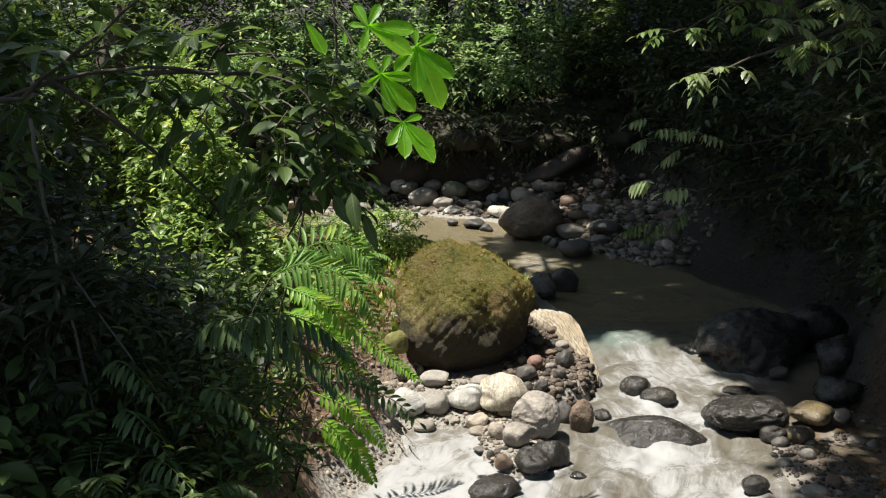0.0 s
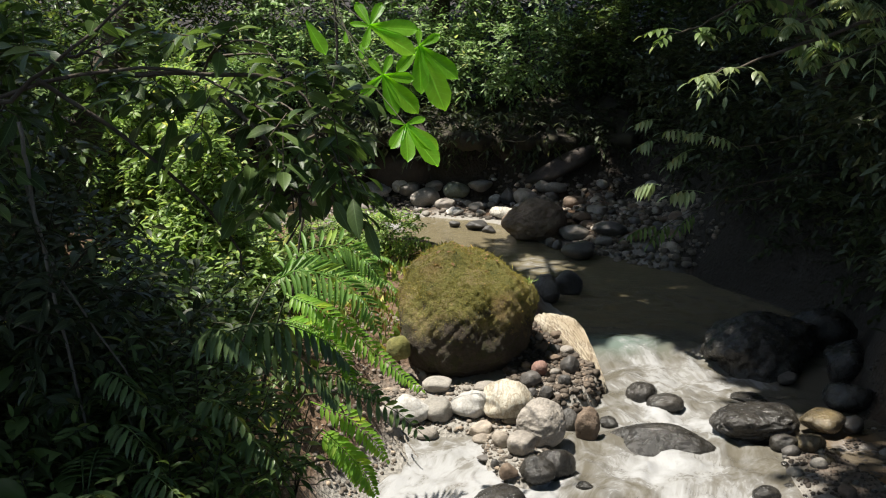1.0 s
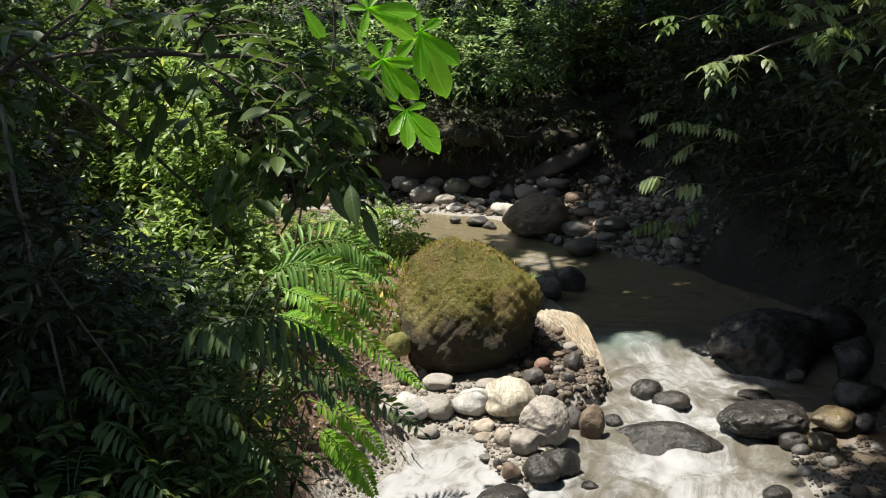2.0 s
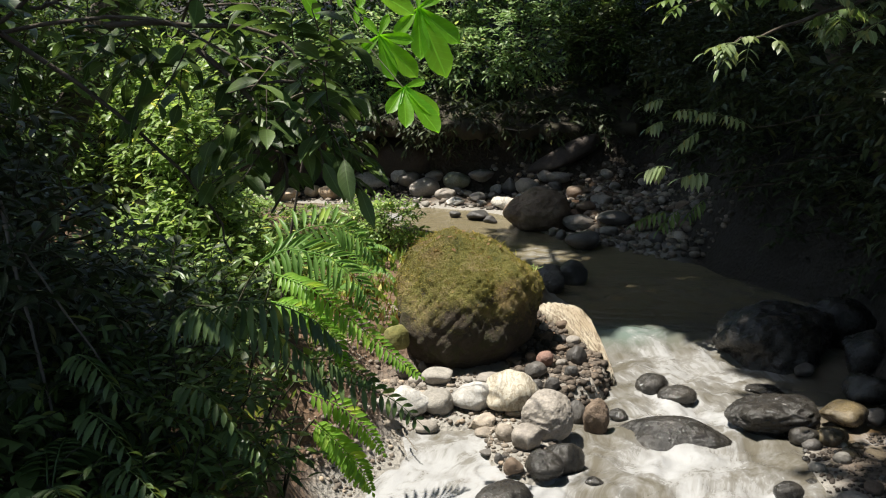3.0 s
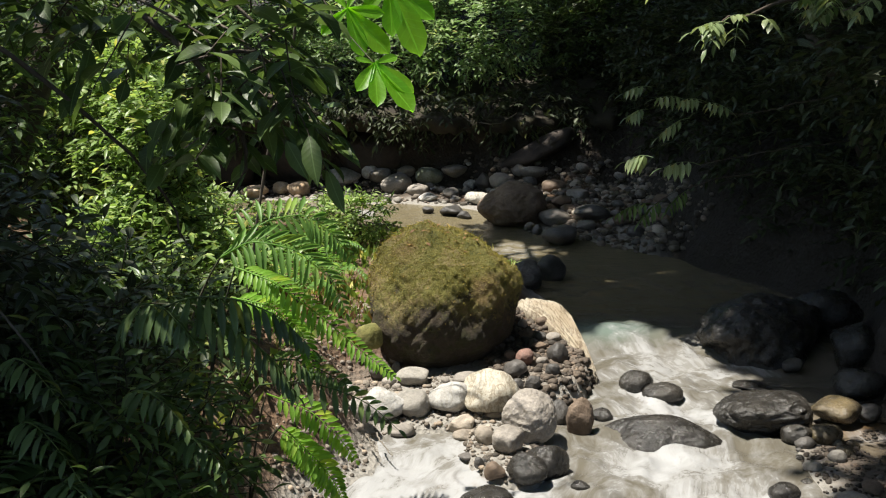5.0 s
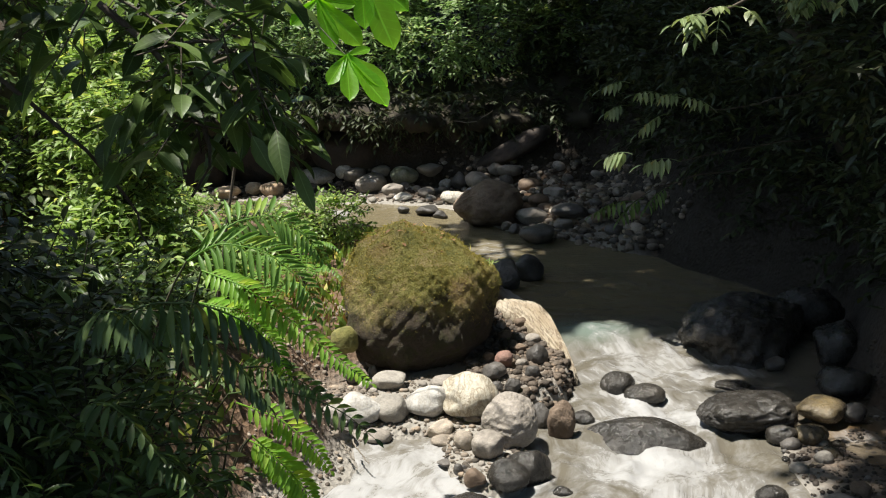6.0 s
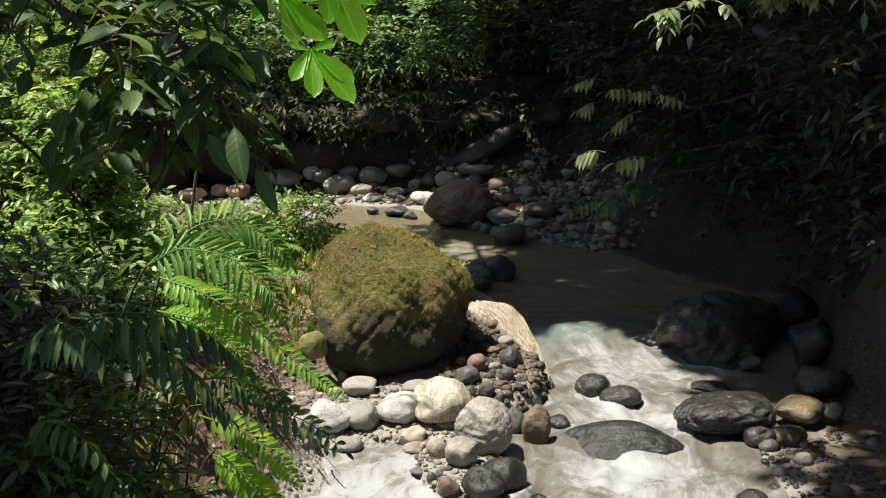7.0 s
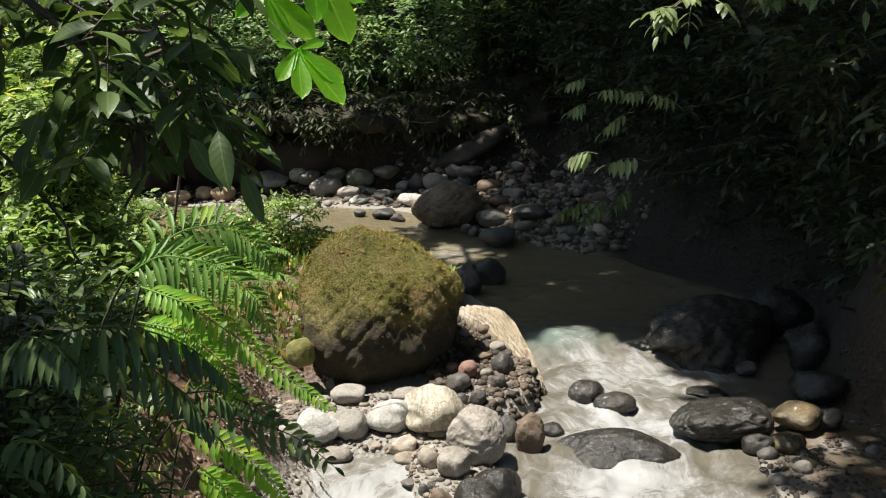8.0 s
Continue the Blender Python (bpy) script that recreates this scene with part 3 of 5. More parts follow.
def bank_overhang():
    """The turf lip that juts out over the undercut far bank."""
    u, w = np.meshgrid(np.linspace(-4.6, 3.9, 110), np.linspace(0, 1, 12), indexing="ij")
    front = 18.15 + 0.22 * ripple(u, 0 * u, 1.6, 41) + 0.1 * ripple(u, 0 * u, 0.5, 42) - 0.07 * np.minimum(u, 0) + 0.12 * np.maximum(u - 2.2, 0)
    y = front + w * 1.9
    top = np.maximum(1.78 + 0.1 * ripple(u, y, 0.9, 43) + 0.35 * w, ground_height(u, y) + 0.03)
    n, k = u.shape
    verts = np.concatenate([np.stack([u, y, top], -1).reshape(-1, 3), np.stack([u, y + 0.08, top - 0.22 + 0.06 * ripple(u, y, 0.3, 44) - 0.1 * w], -1).reshape(-1, 3)])
    i, j = np.meshgrid(np.arange(n - 1), np.arange(k - 1), indexing="ij")
    q = np.stack([i * k + j, (i + 1) * k + j, (i + 1) * k + j + 1, i * k + j + 1], -1).reshape(-1, 4)
    i = np.arange(n - 1)
    lip = np.stack([i * k, n * k + i * k, n * k + (i + 1) * k, (i + 1) * k], -1)
    ob = part("bank_overhang", mesh_of("overhang", verts, [np.concatenate([q, q[:, ::-1] + n * k, lip])]), SHADED_SOIL)
    tagged(ob, "turf lip jutting over the undercut far bank, darkened as in shade", "bank", kind="structure")


bank_overhang()

# ---- rocks ----
def mossy_boulder():
    rng = np.random.RandomState(4)
    root = empty("mossy_boulder", (0.2, 10.05, 0.12))
    v, f = ICO[6]
    n = np.array([(0.2, -0.95, 0.06), (-0.8, -0.4, 0.25), (0.85, -0.3, -0.1), (0.1, -0.55, 0.85), (-0.8, 0.1, -0.3), (0.6, 0.2, 0.75), (0, 0.9, 0.2), (0, 0, -1.0)])
    n = unit(n)
    h = np.array([0.88, 0.9, 0.9, 0.9, 0.88, 0.9, 0.9, 0.86])
    r = (1 + ((np.maximum(v @ n.T, 1e-3) / h) ** 11).sum(1)) ** (-1 / 11)
    for scale, amp in ((2.0, 0.045), (4.5, 0.022), (10.0, 0.013), (24.0, 0.011), (55.0, 0.008)):
        w, ph = rng.normal(0, scale, (6, 3)), rng.uniform(0, 6.28, 6)
        r = r * (1 + amp * np.sin(v @ w.T + ph).sum(1) / 2)
    p = v * r[:, None]
    p = p / np.abs(p).max(0) * (0.74, 0.74, 0.69) + (0.2, 10.05, 0.74)
    me = mesh_of("rock", p, [f])
    cover = np.clip(0.42 + 1.1 * v[:, 2], 0, 1)
    attribute(me, "moss", cover)
    part("rock", me, MOSS_ROCK, root)
    tufts = Leaves()
    pick = rng.choice(len(p), 32000, p=(cover + 0.02) ** 2.6 / ((cover + 0.02) ** 2.6).sum())
    out = unit(v[pick] / (0.74, 0.74, 0.69))
    tufts.add(p[pick] - out * 0.004 + rng.normal(0, 0.004, (len(pick), 3)), out + rng.normal(0, 0.7, (len(pick), 3)) - (0, 0, 0.35), rng.normal(size=(len(pick), 3)), rng.uniform(0.008, 0.026, len(pick)), rng.uniform(0.003, 0.007, len(pick)), "small")
    part("moss", tufts.mesh("moss"), MOSS, root, "yellow-green moss coat")
    litter = Leaves()
    pick = rng.choice(np.where(v[:, 2] > 0.82)[0], 70)
    litter.add(p[pick] + (0, 0, 0.012), rng.normal(size=(70, 3)) * (1, 1, 0.2), (0, 0, 1) + rng.normal(0, 0.25, (70, 3)), rng.uniform(0.02, 0.07, 70), rng.uniform(0.012, 0.03, 70))
    part("dead_leaf_litter", litter.mesh("litter"), LEAF_DEAD, root, "dry fallen leaves")["kind"] = "stuff"
    fringe = Leaves()
    pick = rng.choice(np.where((v[:, 2] > 0.6) & (v[:, 2] < 0.93) & (v[:, 1] > -0.15))[0], 420)
    over = unit(v[pick] * (1, 1, 0.15) + rng.normal(0, 0.45, (420, 3)))
    fringe.add(p[pick] - over * 0.02, over - (0, 0, 0.15), (0, 0, 1) + rng.normal(0, 0.4, (420, 3)), rng.uniform(0.03, 0.11, 420), rng.uniform(0.003, 0.008, 420))
    part("grass_fringe", fringe.mesh("fringe"), MOSS, root, "thin dry grass over the top")["kind"] = "stuff"
    for cx, cy in ((0.83, 9.95), (0.86, 10.15), (0.62, 10.3), (-0.2, 10.2), (0.3, 10.6)):
        near = p[np.argmin(np.hypot(p[:, 0] - cx, p[:, 1] - cy) - 0.2 * p[:, 2])]
        k, weeds = 9, Leaves()
        weeds.add(near + rng.normal(0, 0.03, (k, 3)), rng.normal(size=(k, 3)) * (1, 1, 0.6) + (0.2, 0, 0.7), rng.normal(size=(k, 3)), rng.uniform(0.04, 0.11, k), rng.uniform(0.008, 0.02, k))
        part("weed", weeds.mesh("weed"), GRASS, root, "small green weeds")["kind"] = "stuff"
    tagged(thing_parts(root), "big round boulder covered in yellow-green moss", "boulder")


mossy_boulder()


def slab_material():
    """Cream limestone, with brown seams that follow the length of the slab."""
    m, t, b, out = material("slab_stone")
    geo = t.nodes.new("ShaderNodeNewGeometry")
    p = geo.outputs["Position"]
    mp = t.nodes.new("ShaderNodeMapping")
    mp.inputs["Rotation"].default_value = (0.0, 0.0, 0.27)
    mp.inputs["Scale"].default_value = (9.0, 0.9, 5.0)
    t.links.new(p, mp.inputs["Vector"])
    seam, fine = noise_at(t, mp.outputs[0], 1.2, 8.0, 0.62), noise_at(t, p, 60.0, 4.0, 0.7)
    col = mixed(t, (0.40, 0.355, 0.275), (0.29, 0.235, 0.16), ramp(t, noise_at(t, p, 3.2, 6.0, 0.6), [(0.42, (0, 0, 0)), (0.62, (1, 1, 1))]).outputs[0])
    lines = ramp(t, seam, [(0.36, (0, 0, 0)), (0.42, (0.85, 0.85, 0.85)), (0.46, (0.05, 0.05, 0.05)), (0.53, (0, 0, 0)), (0.56, (0.7, 0.7, 0.7)), (0.6, (0, 0, 0))]).outputs[0]
    col = mixed(t, col, (0.10, 0.065, 0.035), lines)
    t.links.new(mixed(t, col, (0.45, 0.42, 0.36), math_node(t, "MULTIPLY", fine, 0.6), "MULTIPLY"), b.inputs["Base Color"])
    b.inputs["Roughness"].default_value = 0.7
    bumped(t, b, math_node(t, "ADD", math_node(t, "MULTIPLY", seam, 2.0), math_node(t, "MULTIPLY", fine, 0.4)), 0.7, 0.02)
    return m


SLAB = slab_material()


def pale_slab():
    """A cream rock that lies along the pool's edge and dips into the water."""
    rng = np.random.RandomState(9)
    v, f = stone_shape(6, rng, 7, 0.035, 14)
    s = v[:, 1]
    # Middle line from the pointed foot in the water up to the broad back end.
    at = [-1, -0.6, -0.2, 0.2, 0.6, 1]
    mid_x = np.interp(s, at, [1.57, 1.47, 1.41, 1.34, 1.24, 1.14])
    mid_y = np.interp(s, at, [9.52, 9.86, 10.2, 10.52, 10.82, 11.1])
    half = np.interp(s, at, [0.07, 0.10, 0.145, 0.20, 0.26, 0.27])
    top = np.interp(s, at, [0.05, 0.17, 0.25, 0.31, 0.35, 0.35])
    ring = np.hypot(v[:, 0], v[:, 2])
    flank = v[:, 0] / np.maximum(ring, 0.05)
    crest = v[:, 2] / np.maximum(ring, 0.05)
    swell = np.minimum(1, ring * 1.25)
    ridge = 0.014 * np.sin(26 * flank + 3.0 * s) + 0.008 * np.sin(61 * flank - 4 * s)
    p = np.stack([mid_x + half * flank * swell, mid_y + 0.35 * half * flank * swell, top + (0.17 + ridge) * crest * swell - 0.05 * flank], 1)
    ob = part("pale_slab", mesh_of("slab", p, [f]), SLAB)
    tagged(ob, "long cream rock slab with dark veins beside the boulder", "rock")


pale_slab()
river_stone(3.38, 10.4, 0.22, 1.45, 1.1, 0.85, "wet", 301, 20, 6, "dark_boulder", "large dark wet boulder at the shaded bank", 9, 0.085)
river_stone(1.85, 8.3, -0.02, 1.0, 0.6, 0.44, "wet", 309, -12, 6, "flat_rock", "flat dark rock washed over by white water", 4)
river_stone(1.95, 11.0, -0.03, 0.85, 0.5, 0.3, "greenish", 303, -15, 4, "ledge_rock", "greenish rock just under the spilling water", 6)
river_stone(4.15, 10.9, 0.3, 0.75, 0.6, 0.55, "wet", 311, 10, 4, "dark_boulder", "dark wet boulder at the shaded bank", 8)
river_stone(4.05, 9.9, 0.25, 0.6, 0.5, 0.45, "wet", 312, 40, 4, "dark_boulder", "dark wet boulder at the shaded bank", 8)
rock = river_stone(2.05, 18.3, 1.22, 1.5, 0.8, 0.4, "bank", 304, 0, 4, "leaning_rock", "dark slanted rock leaning under the far bank, shade in its colour", 8)
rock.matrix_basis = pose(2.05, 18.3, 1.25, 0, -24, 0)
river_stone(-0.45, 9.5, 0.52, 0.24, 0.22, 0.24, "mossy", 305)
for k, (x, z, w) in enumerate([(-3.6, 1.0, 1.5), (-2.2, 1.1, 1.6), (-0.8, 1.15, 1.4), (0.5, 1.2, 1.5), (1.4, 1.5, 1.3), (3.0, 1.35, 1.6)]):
    river_stone(x, 18.95, z, w, 0.9, 1.1, "bank", 320 + k, 8 * k - 20, 4, "bank_rock", "rock in the far bank, its shade painted dark", 8)
river_stone(-0.92, 8.75, 0.42, 0.42, 0.36, 0.3, "pale", 24)
river_stone(1.43, 15.83, 0.66, 1.12, 0.95, 0.76, "brown", 350, 5, 6, "brown_boulder", "rounded brown boulder standing in the upper stream", 4, 0.06)
river_stone(-0.07, 8.62, 0.21, 0.30, 0.27, 0.22, "smooth", 1)
river_stone(0.23, 8.72, 0.23, 0.40, 0.36, 0.24, "pale", 2)
river_stone(0.55, 8.68, 0.27, 0.48, 0.44, 0.37, "cream", 3)
river_stone(0.80, 8.15, 0.27, 0.43, 0.40, 0.42, "grey", 4, level=6, cuts=8, rough=0.05)
river_stone(1.23, 8.36, 0.17, 0.23, 0.21, 0.36, "brown", 77, level=6, cuts=8, rough=0.05)
river_stone(1.09, 8.60, 0.12, 0.18, 0.16, 0.23, "dark", 6)
river_stone(0.62, 7.87, 0.20, 0.23, 0.21, 0.21, "grey", 7)
river_stone(0.71, 7.43, 0.17, 0.29, 0.26, 0.20, "wet", 8)
river_stone(0.88, 7.61, 0.14, 0.31, 0.28, 0.28, "wet", 9)
river_stone(0.39, 7.09, 0.09, 0.41, 0.37, 0.16, "wet", 10)
river_stone(0.31, 8.42, 0.11, 0.21, 0.19, 0.17, "beige", 11)
river_stone(0.33, 8.30, 0.07, 0.20, 0.18, 0.10, "beige", 12)
river_stone(0.46, 8.03, 0.17, 0.15, 0.13, 0.15, "beige", 13)
river_stone(-0.16, 8.37, 0.09, 0.21, 0.19, 0.13, "grey", 14)
river_stone(-0.08, 9.26, 0.22, 0.29, 0.26, 0.16, "smooth", 15)
river_stone(-0.51, 8.32, 0.25, 0.23, 0.21, 0.24, "smooth", 16)
river_stone(-0.29, 8.62, 0.22, 0.35, 0.32, 0.25, "pale", 17)
river_stone(0.39, 9.20, 0.22, 0.26, 0.23, 0.12, "grey", 18)
river_stone(0.49, 7.45, 0.15, 0.15, 0.13, 0.14, "brown", 19)
river_stone(0.39, 7.61, 0.14, 0.07, 0.06, 0.09, "dark", 20)
river_stone(0.46, 8.61, 0.16, 0.07, 0.07, 0.09, "pale", 21)
river_stone(0.56, 8.57, 0.15, 0.15, 0.13, 0.08, "beige", 22)
river_stone(0.32, 7.85, 0.09, 0.13, 0.12, 0.04, "dark", 23)
river_stone(-0.23, 9.78, 0.23, 0.12, 0.11, 0.11, "smooth", 25)
river_stone(-0.22, 9.60, 0.19, 0.08, 0.08, 0.12, "grey", 26)
river_stone(-0.02, 9.66, 0.21, 0.09, 0.09, 0.07, "grey", 27)
river_stone(-0.28, 9.25, 0.18, 0.13, 0.12, 0.09, "grey", 28)
river_stone(-0.37, 9.49, 0.19, 0.18, 0.16, 0.14, "dark", 29)
river_stone(-0.52, 8.21, 0.19, 0.16, 0.14, 0.08, "beige", 30)
river_stone(-0.36, 8.52, 0.14, 0.10, 0.09, 0.08, "dark", 31)
river_stone(0.91, 9.46, 0.32, 0.16, 0.15, 0.17, "red", 32)
river_stone(0.81, 9.24, 0.29, 0.20, 0.18, 0.16, "dark", 33)
river_stone(1.22, 9.55, 0.33, 0.19, 0.17, 0.19, "dark", 34)
river_stone(1.13, 10.88, 0.33, 0.14, 0.13, 0.08, "grey", 35)
river_stone(1.17, 10.38, 0.39, 0.12, 0.11, 0.11, "brown", 36)
river_stone(0.99, 10.15, 0.34, 0.14, 0.13, 0.10, "brown", 37)
river_stone(1.13, 9.24, 0.28, 0.13, 0.12, 0.12, "dark", 38)
river_stone(0.93, 9.01, 0.24, 0.13, 0.12, 0.14, "dark", 39)
river_stone(0.79, 9.56, 0.31, 0.11, 0.10, 0.10, "brown", 40)
river_stone(0.99, 10.39, 0.37, 0.10, 0.09, 0.10, "grey", 41)
river_stone(1.13, 10.06, 0.34, 0.11, 0.10, 0.09, "dark", 42)
river_stone(1.24, 10.01, 0.34, 0.14, 0.12, 0.10, "grey", 43)
river_stone(1.08, 9.84, 0.31, 0.14, 0.12, 0.08, "brown", 44)
river_stone(0.81, 9.05, 0.22, 0.11, 0.10, 0.10, "dark", 45)
river_stone(1.06, 9.45, 0.29, 0.11, 0.10, 0.09, "grey", 46)
river_stone(1.27, 12.76, 0.30, 0.44, 0.40, 0.42, "dark", 47, level=6, cuts=7, rough=0.06)
river_stone(1.63, 13.23, 0.28, 0.42, 0.38, 0.37, "dark", 48)
river_stone(2.07, 9.17, 0.09, 0.35, 0.31, 0.16, "wet", 49)
river_stone(1.89, 9.37, 0.09, 0.31, 0.28, 0.26, "wet", 50)
river_stone(2.69, 8.50, 0.15, 0.75, 0.67, 0.34, "wet", 51, level=6, cuts=5, rough=0.075)
river_stone(2.93, 9.43, 0.06, 0.34, 0.31, 0.06, "wet", 52)
river_stone(2.85, 8.17, 0.10, 0.23, 0.21, 0.17, "wet", 53)
river_stone(3.32, 8.53, 0.15, 0.40, 0.36, 0.19, "ochre", 54)
river_stone(3.07, 8.16, 0.10, 0.28, 0.25, 0.18, "ochre", 55)
river_stone(3.13, 8.08, 0.06, 0.08, 0.08, 0.07, "smooth", 56)
river_stone(3.01, 7.78, 0.08, 0.14, 0.13, 0.12, "smooth", 57)
river_stone(2.38, 7.14, 0.10, 0.22, 0.20, 0.17, "wet", 58)
river_stone(2.84, 7.14, 0.06, 0.22, 0.20, 0.08, "grey", 59)
river_stone(1.46, 8.66, 0.08, 0.17, 0.16, 0.11, "wet", 60)
river_stone(1.07, 7.39, 0.06, 0.14, 0.12, 0.07, "wet", 61)
river_stone(3.80, 9.17, 0.15, 0.50, 0.45, 0.31, "wet", 64)
river_stone(3.57, 8.51, 0.14, 0.19, 0.17, 0.15, "dark", 65)
river_stone(3.42, 9.78, 0.13, 0.21, 0.19, 0.13, "dark", 66)
river_stone(0.98, 17.24, 0.57, 0.44, 0.40, 0.22, "chalk", 68)
river_stone(0.17, 17.55, 0.55, 0.33, 0.29, 0.15, "pale", 69)
river_stone(0.56, 17.88, 0.57, 0.29, 0.26, 0.19, "grey", 70)
river_stone(-0.00, 17.89, 0.62, 0.37, 0.33, 0.22, "grey", 71)
river_stone(-0.37, 18.28, 0.67, 0.56, 0.50, 0.38, "grey", 72)
river_stone(0.21, 18.37, 0.80, 0.49, 0.44, 0.32, "greenish", 73)
river_stone(0.65, 18.33, 0.89, 0.46, 0.41, 0.23, "smooth", 74)
river_stone(1.12, 18.07, 0.73, 0.30, 0.27, 0.31, "dark", 75)
river_stone(1.42, 17.82, 0.78, 0.43, 0.38, 0.29, "grey", 76)
river_stone(0.90, 18.21, 0.67, 0.23, 0.21, 0.18, "pale", 77)
river_stone(0.52, 16.45, 0.49, 0.37, 0.33, 0.17, "dark", 78)
river_stone(0.16, 16.61, 0.48, 0.19, 0.17, 0.13, "dark", 79)
river_stone(0.71, 16.26, 0.46, 0.23, 0.21, 0.14, "dark", 80)
river_stone(-0.83, 18.59, 0.86, 0.31, 0.28, 0.27, "pale", 81)
river_stone(-0.68, 18.56, 0.80, 0.44, 0.40, 0.27, "grey", 82)
river_stone(-1.28, 18.55, 0.77, 0.63, 0.56, 0.32, "pale", 83)
river_stone(-1.63, 18.69, 0.80, 0.31, 0.27, 0.22, "grey", 84)
river_stone(-2.05, 18.22, 0.59, 0.42, 0.38, 0.28, "tan", 85)
river_stone(-2.37, 18.41, 0.59, 0.30, 0.27, 0.23, "tan", 86)
river_stone(0.22, 18.22, 0.64, 0.19, 0.17, 0.14, "grey", 87)
river_stone(0.40, 18.14, 0.59, 0.16, 0.14, 0.13, "grey", 88)
river_stone(-0.20, 18.50, 0.87, 0.35, 0.32, 0.20, "grey", 89)
river_stone(2.21, 17.15, 0.77, 0.40, 0.36, 0.25, "brown", 90)
river_stone(1.94, 14.61, 0.44, 0.49, 0.44, 0.30, "dark", 91)
river_stone(1.98, 15.51, 0.55, 0.50, 0.45, 0.26, "grey", 92)
river_stone(2.52, 15.35, 0.65, 0.53, 0.48, 0.22, "dark", 93)
river_stone(1.62, 15.33, 0.44, 0.16, 0.14, 0.14, "grey", 94)
river_stone(1.70, 15.11, 0.43, 0.16, 0.15, 0.16, "dark", 95)
river_stone(2.50, 16.55, 0.73, 0.36, 0.32, 0.19, "grey", 96)
river_stone(2.19, 16.10, 0.69, 0.32, 0.28, 0.21, "brown", 97)
river_stone(1.92, 17.86, 0.93, 0.48, 0.44, 0.21, "grey", 98)
river_stone(2.39, 15.06, 0.50, 0.28, 0.25, 0.16, "grey", 99)
river_stone(-2.80, 18.21, 0.56, 0.50, 0.45, 0.21, "tan", 100)
river_stone(-3.23, 17.70, 0.53, 0.43, 0.39, 0.21, "grey", 101)


def stones_in(x0, x1, y0, y1, count, small, large, kinds, seed, inside, as_things=True, group="cobbles on the bar"):
    """Stones strewn over a stretch of the bed; alike shapes share their mesh."""
    rng = np.random.RandomState(seed)
    shapes = []
    for k in range(8):
        v, f = stone_shape(2, rng, 7, 0.05)
        shapes.append((v * (0.5, 0.42, 0.32), f))
    meshes = {}
    verts, faces, made, at = [], [], 0, 0
    while made < count:
        x, y = rng.uniform(x0, x1), rng.uniform(y0, y1)
        if not inside(x, y):
            continue
        size = small * (large / small) ** (rng.rand() ** 2.2)
        z = float(ground_height(x, y)) + 0.1 * size
        k = rng.randint(8)
        m = pose(x, y, z, rng.uniform(-15, 15), rng.uniform(-15, 15), rng.uniform(0, 360)) @ Matrix.Diagonal((size, size, size, 1))
        made += 1
        if as_things:
            kind = kinds[rng.randint(len(kinds))]
            if (k, kind) not in meshes:
                meshes[k, kind] = mesh_of("cobble", shapes[k][0], [shapes[k][1]])
                meshes[k, kind].materials.append(STONE[kind])
            ob = new("cobble", meshes[k, kind])
            ob.matrix_basis = m
            tagged(ob, STONE_LABEL[kind], "rock", group)
        else:
            a = np.array(m)
            verts.append(shapes[k][0] @ a[:3, :3].T + a[:3, 3])
            faces.append(shapes[k][1] + at)
            at += len(shapes[k][0])
    if not as_things:
        return mesh_of("gravel", np.concatenate(verts), [np.concatenate(faces)])


def gravel(name, label, mat, *args):
    ob = part(name, stones_in(*args, as_things=False), mat)
    return tagged(ob, label, "gravel", kind="stuff")


def gravel_material(name, dark, light):
    m = stone_material(name, dark, light)
    t = m.node_tree
    b = t.nodes["Principled BSDF"]
    geo = t.nodes.new("ShaderNodeNewGeometry")
    was = b.inputs["Base Color"].links[0].from_socket
    r = ramp(t, geo.outputs["Random Per Island"], [(0.0, (0.35, 0.33, 0.3)), (0.5, (0.8, 0.75, 0.7)), (0.8, (1.1, 1.05, 1.0)), (1.0, (1.7, 1.5, 1.3))])
    t.links.new(mixed(t, was, r.outputs[0], 1.0, "MULTIPLY"), b.inputs["Base Color"])
    return m


GRAVEL = gravel_material("gravel", (0.13, 0.11, 0.09), (0.30, 0.27, 0.23))
DAMP_GRAVEL = gravel_material("damp_gravel", (0.045, 0.037, 0.029), (0.12, 0.098, 0.078))
FAR_BAR = lambda x, y: from_stream(x, y) > -0.15 and ground_height(x, y) < 1.15 and math.hypot(x - 1.43, y - 15.83) > 0.75
stones_in(1.6, 3.7, 14.4, 18.2, 115, 0.12, 0.32, ["grey", "brown", "dark", "brown", "beige"], 51, FAR_BAR)
stones_in(-3.6, 2.2, 17.2, 18.5, 55, 0.1, 0.34, ["grey", "smooth", "pale", "dark"], 52, lambda x, y: from_stream(x, y) > 0.0 and ground_height(x, y) < 1.1, group="cobbles at the far bank")
stones_in(-0.7, 0.9, 7.2, 9.3, 50, 0.05, 0.13, ["grey", "beige", "dark", "pale", "smooth"], 53, lambda x, y: ground_height(x, y) > 0.1, group="pebbles before the boulder")
stones_in(2.6, 4.0, 6.8, 9.2, 75, 0.05, 0.17, ["wet", "dark", "ochre", "smooth", "brown"], 54, lambda x, y: ground_height(x, y) > -0.12, group="pebbles at the shaded bank")
gravel("gravel_bar", "small mixed gravel between the boulder and the slab", DAMP_GRAVEL, 0.6, 1.75, 8.7, 10.8, 1700, 0.03, 0.1, None, 61, lambda x, y: ground_height(x, y) > 0.03)
gravel("gravel", "small river gravel and pebbles on the front bar", GRAVEL, -1.0, 1.1, 7.1, 9.4, 1700, 0.018, 0.065, None, 62, lambda x, y: ground_height(x, y) > 0.06)
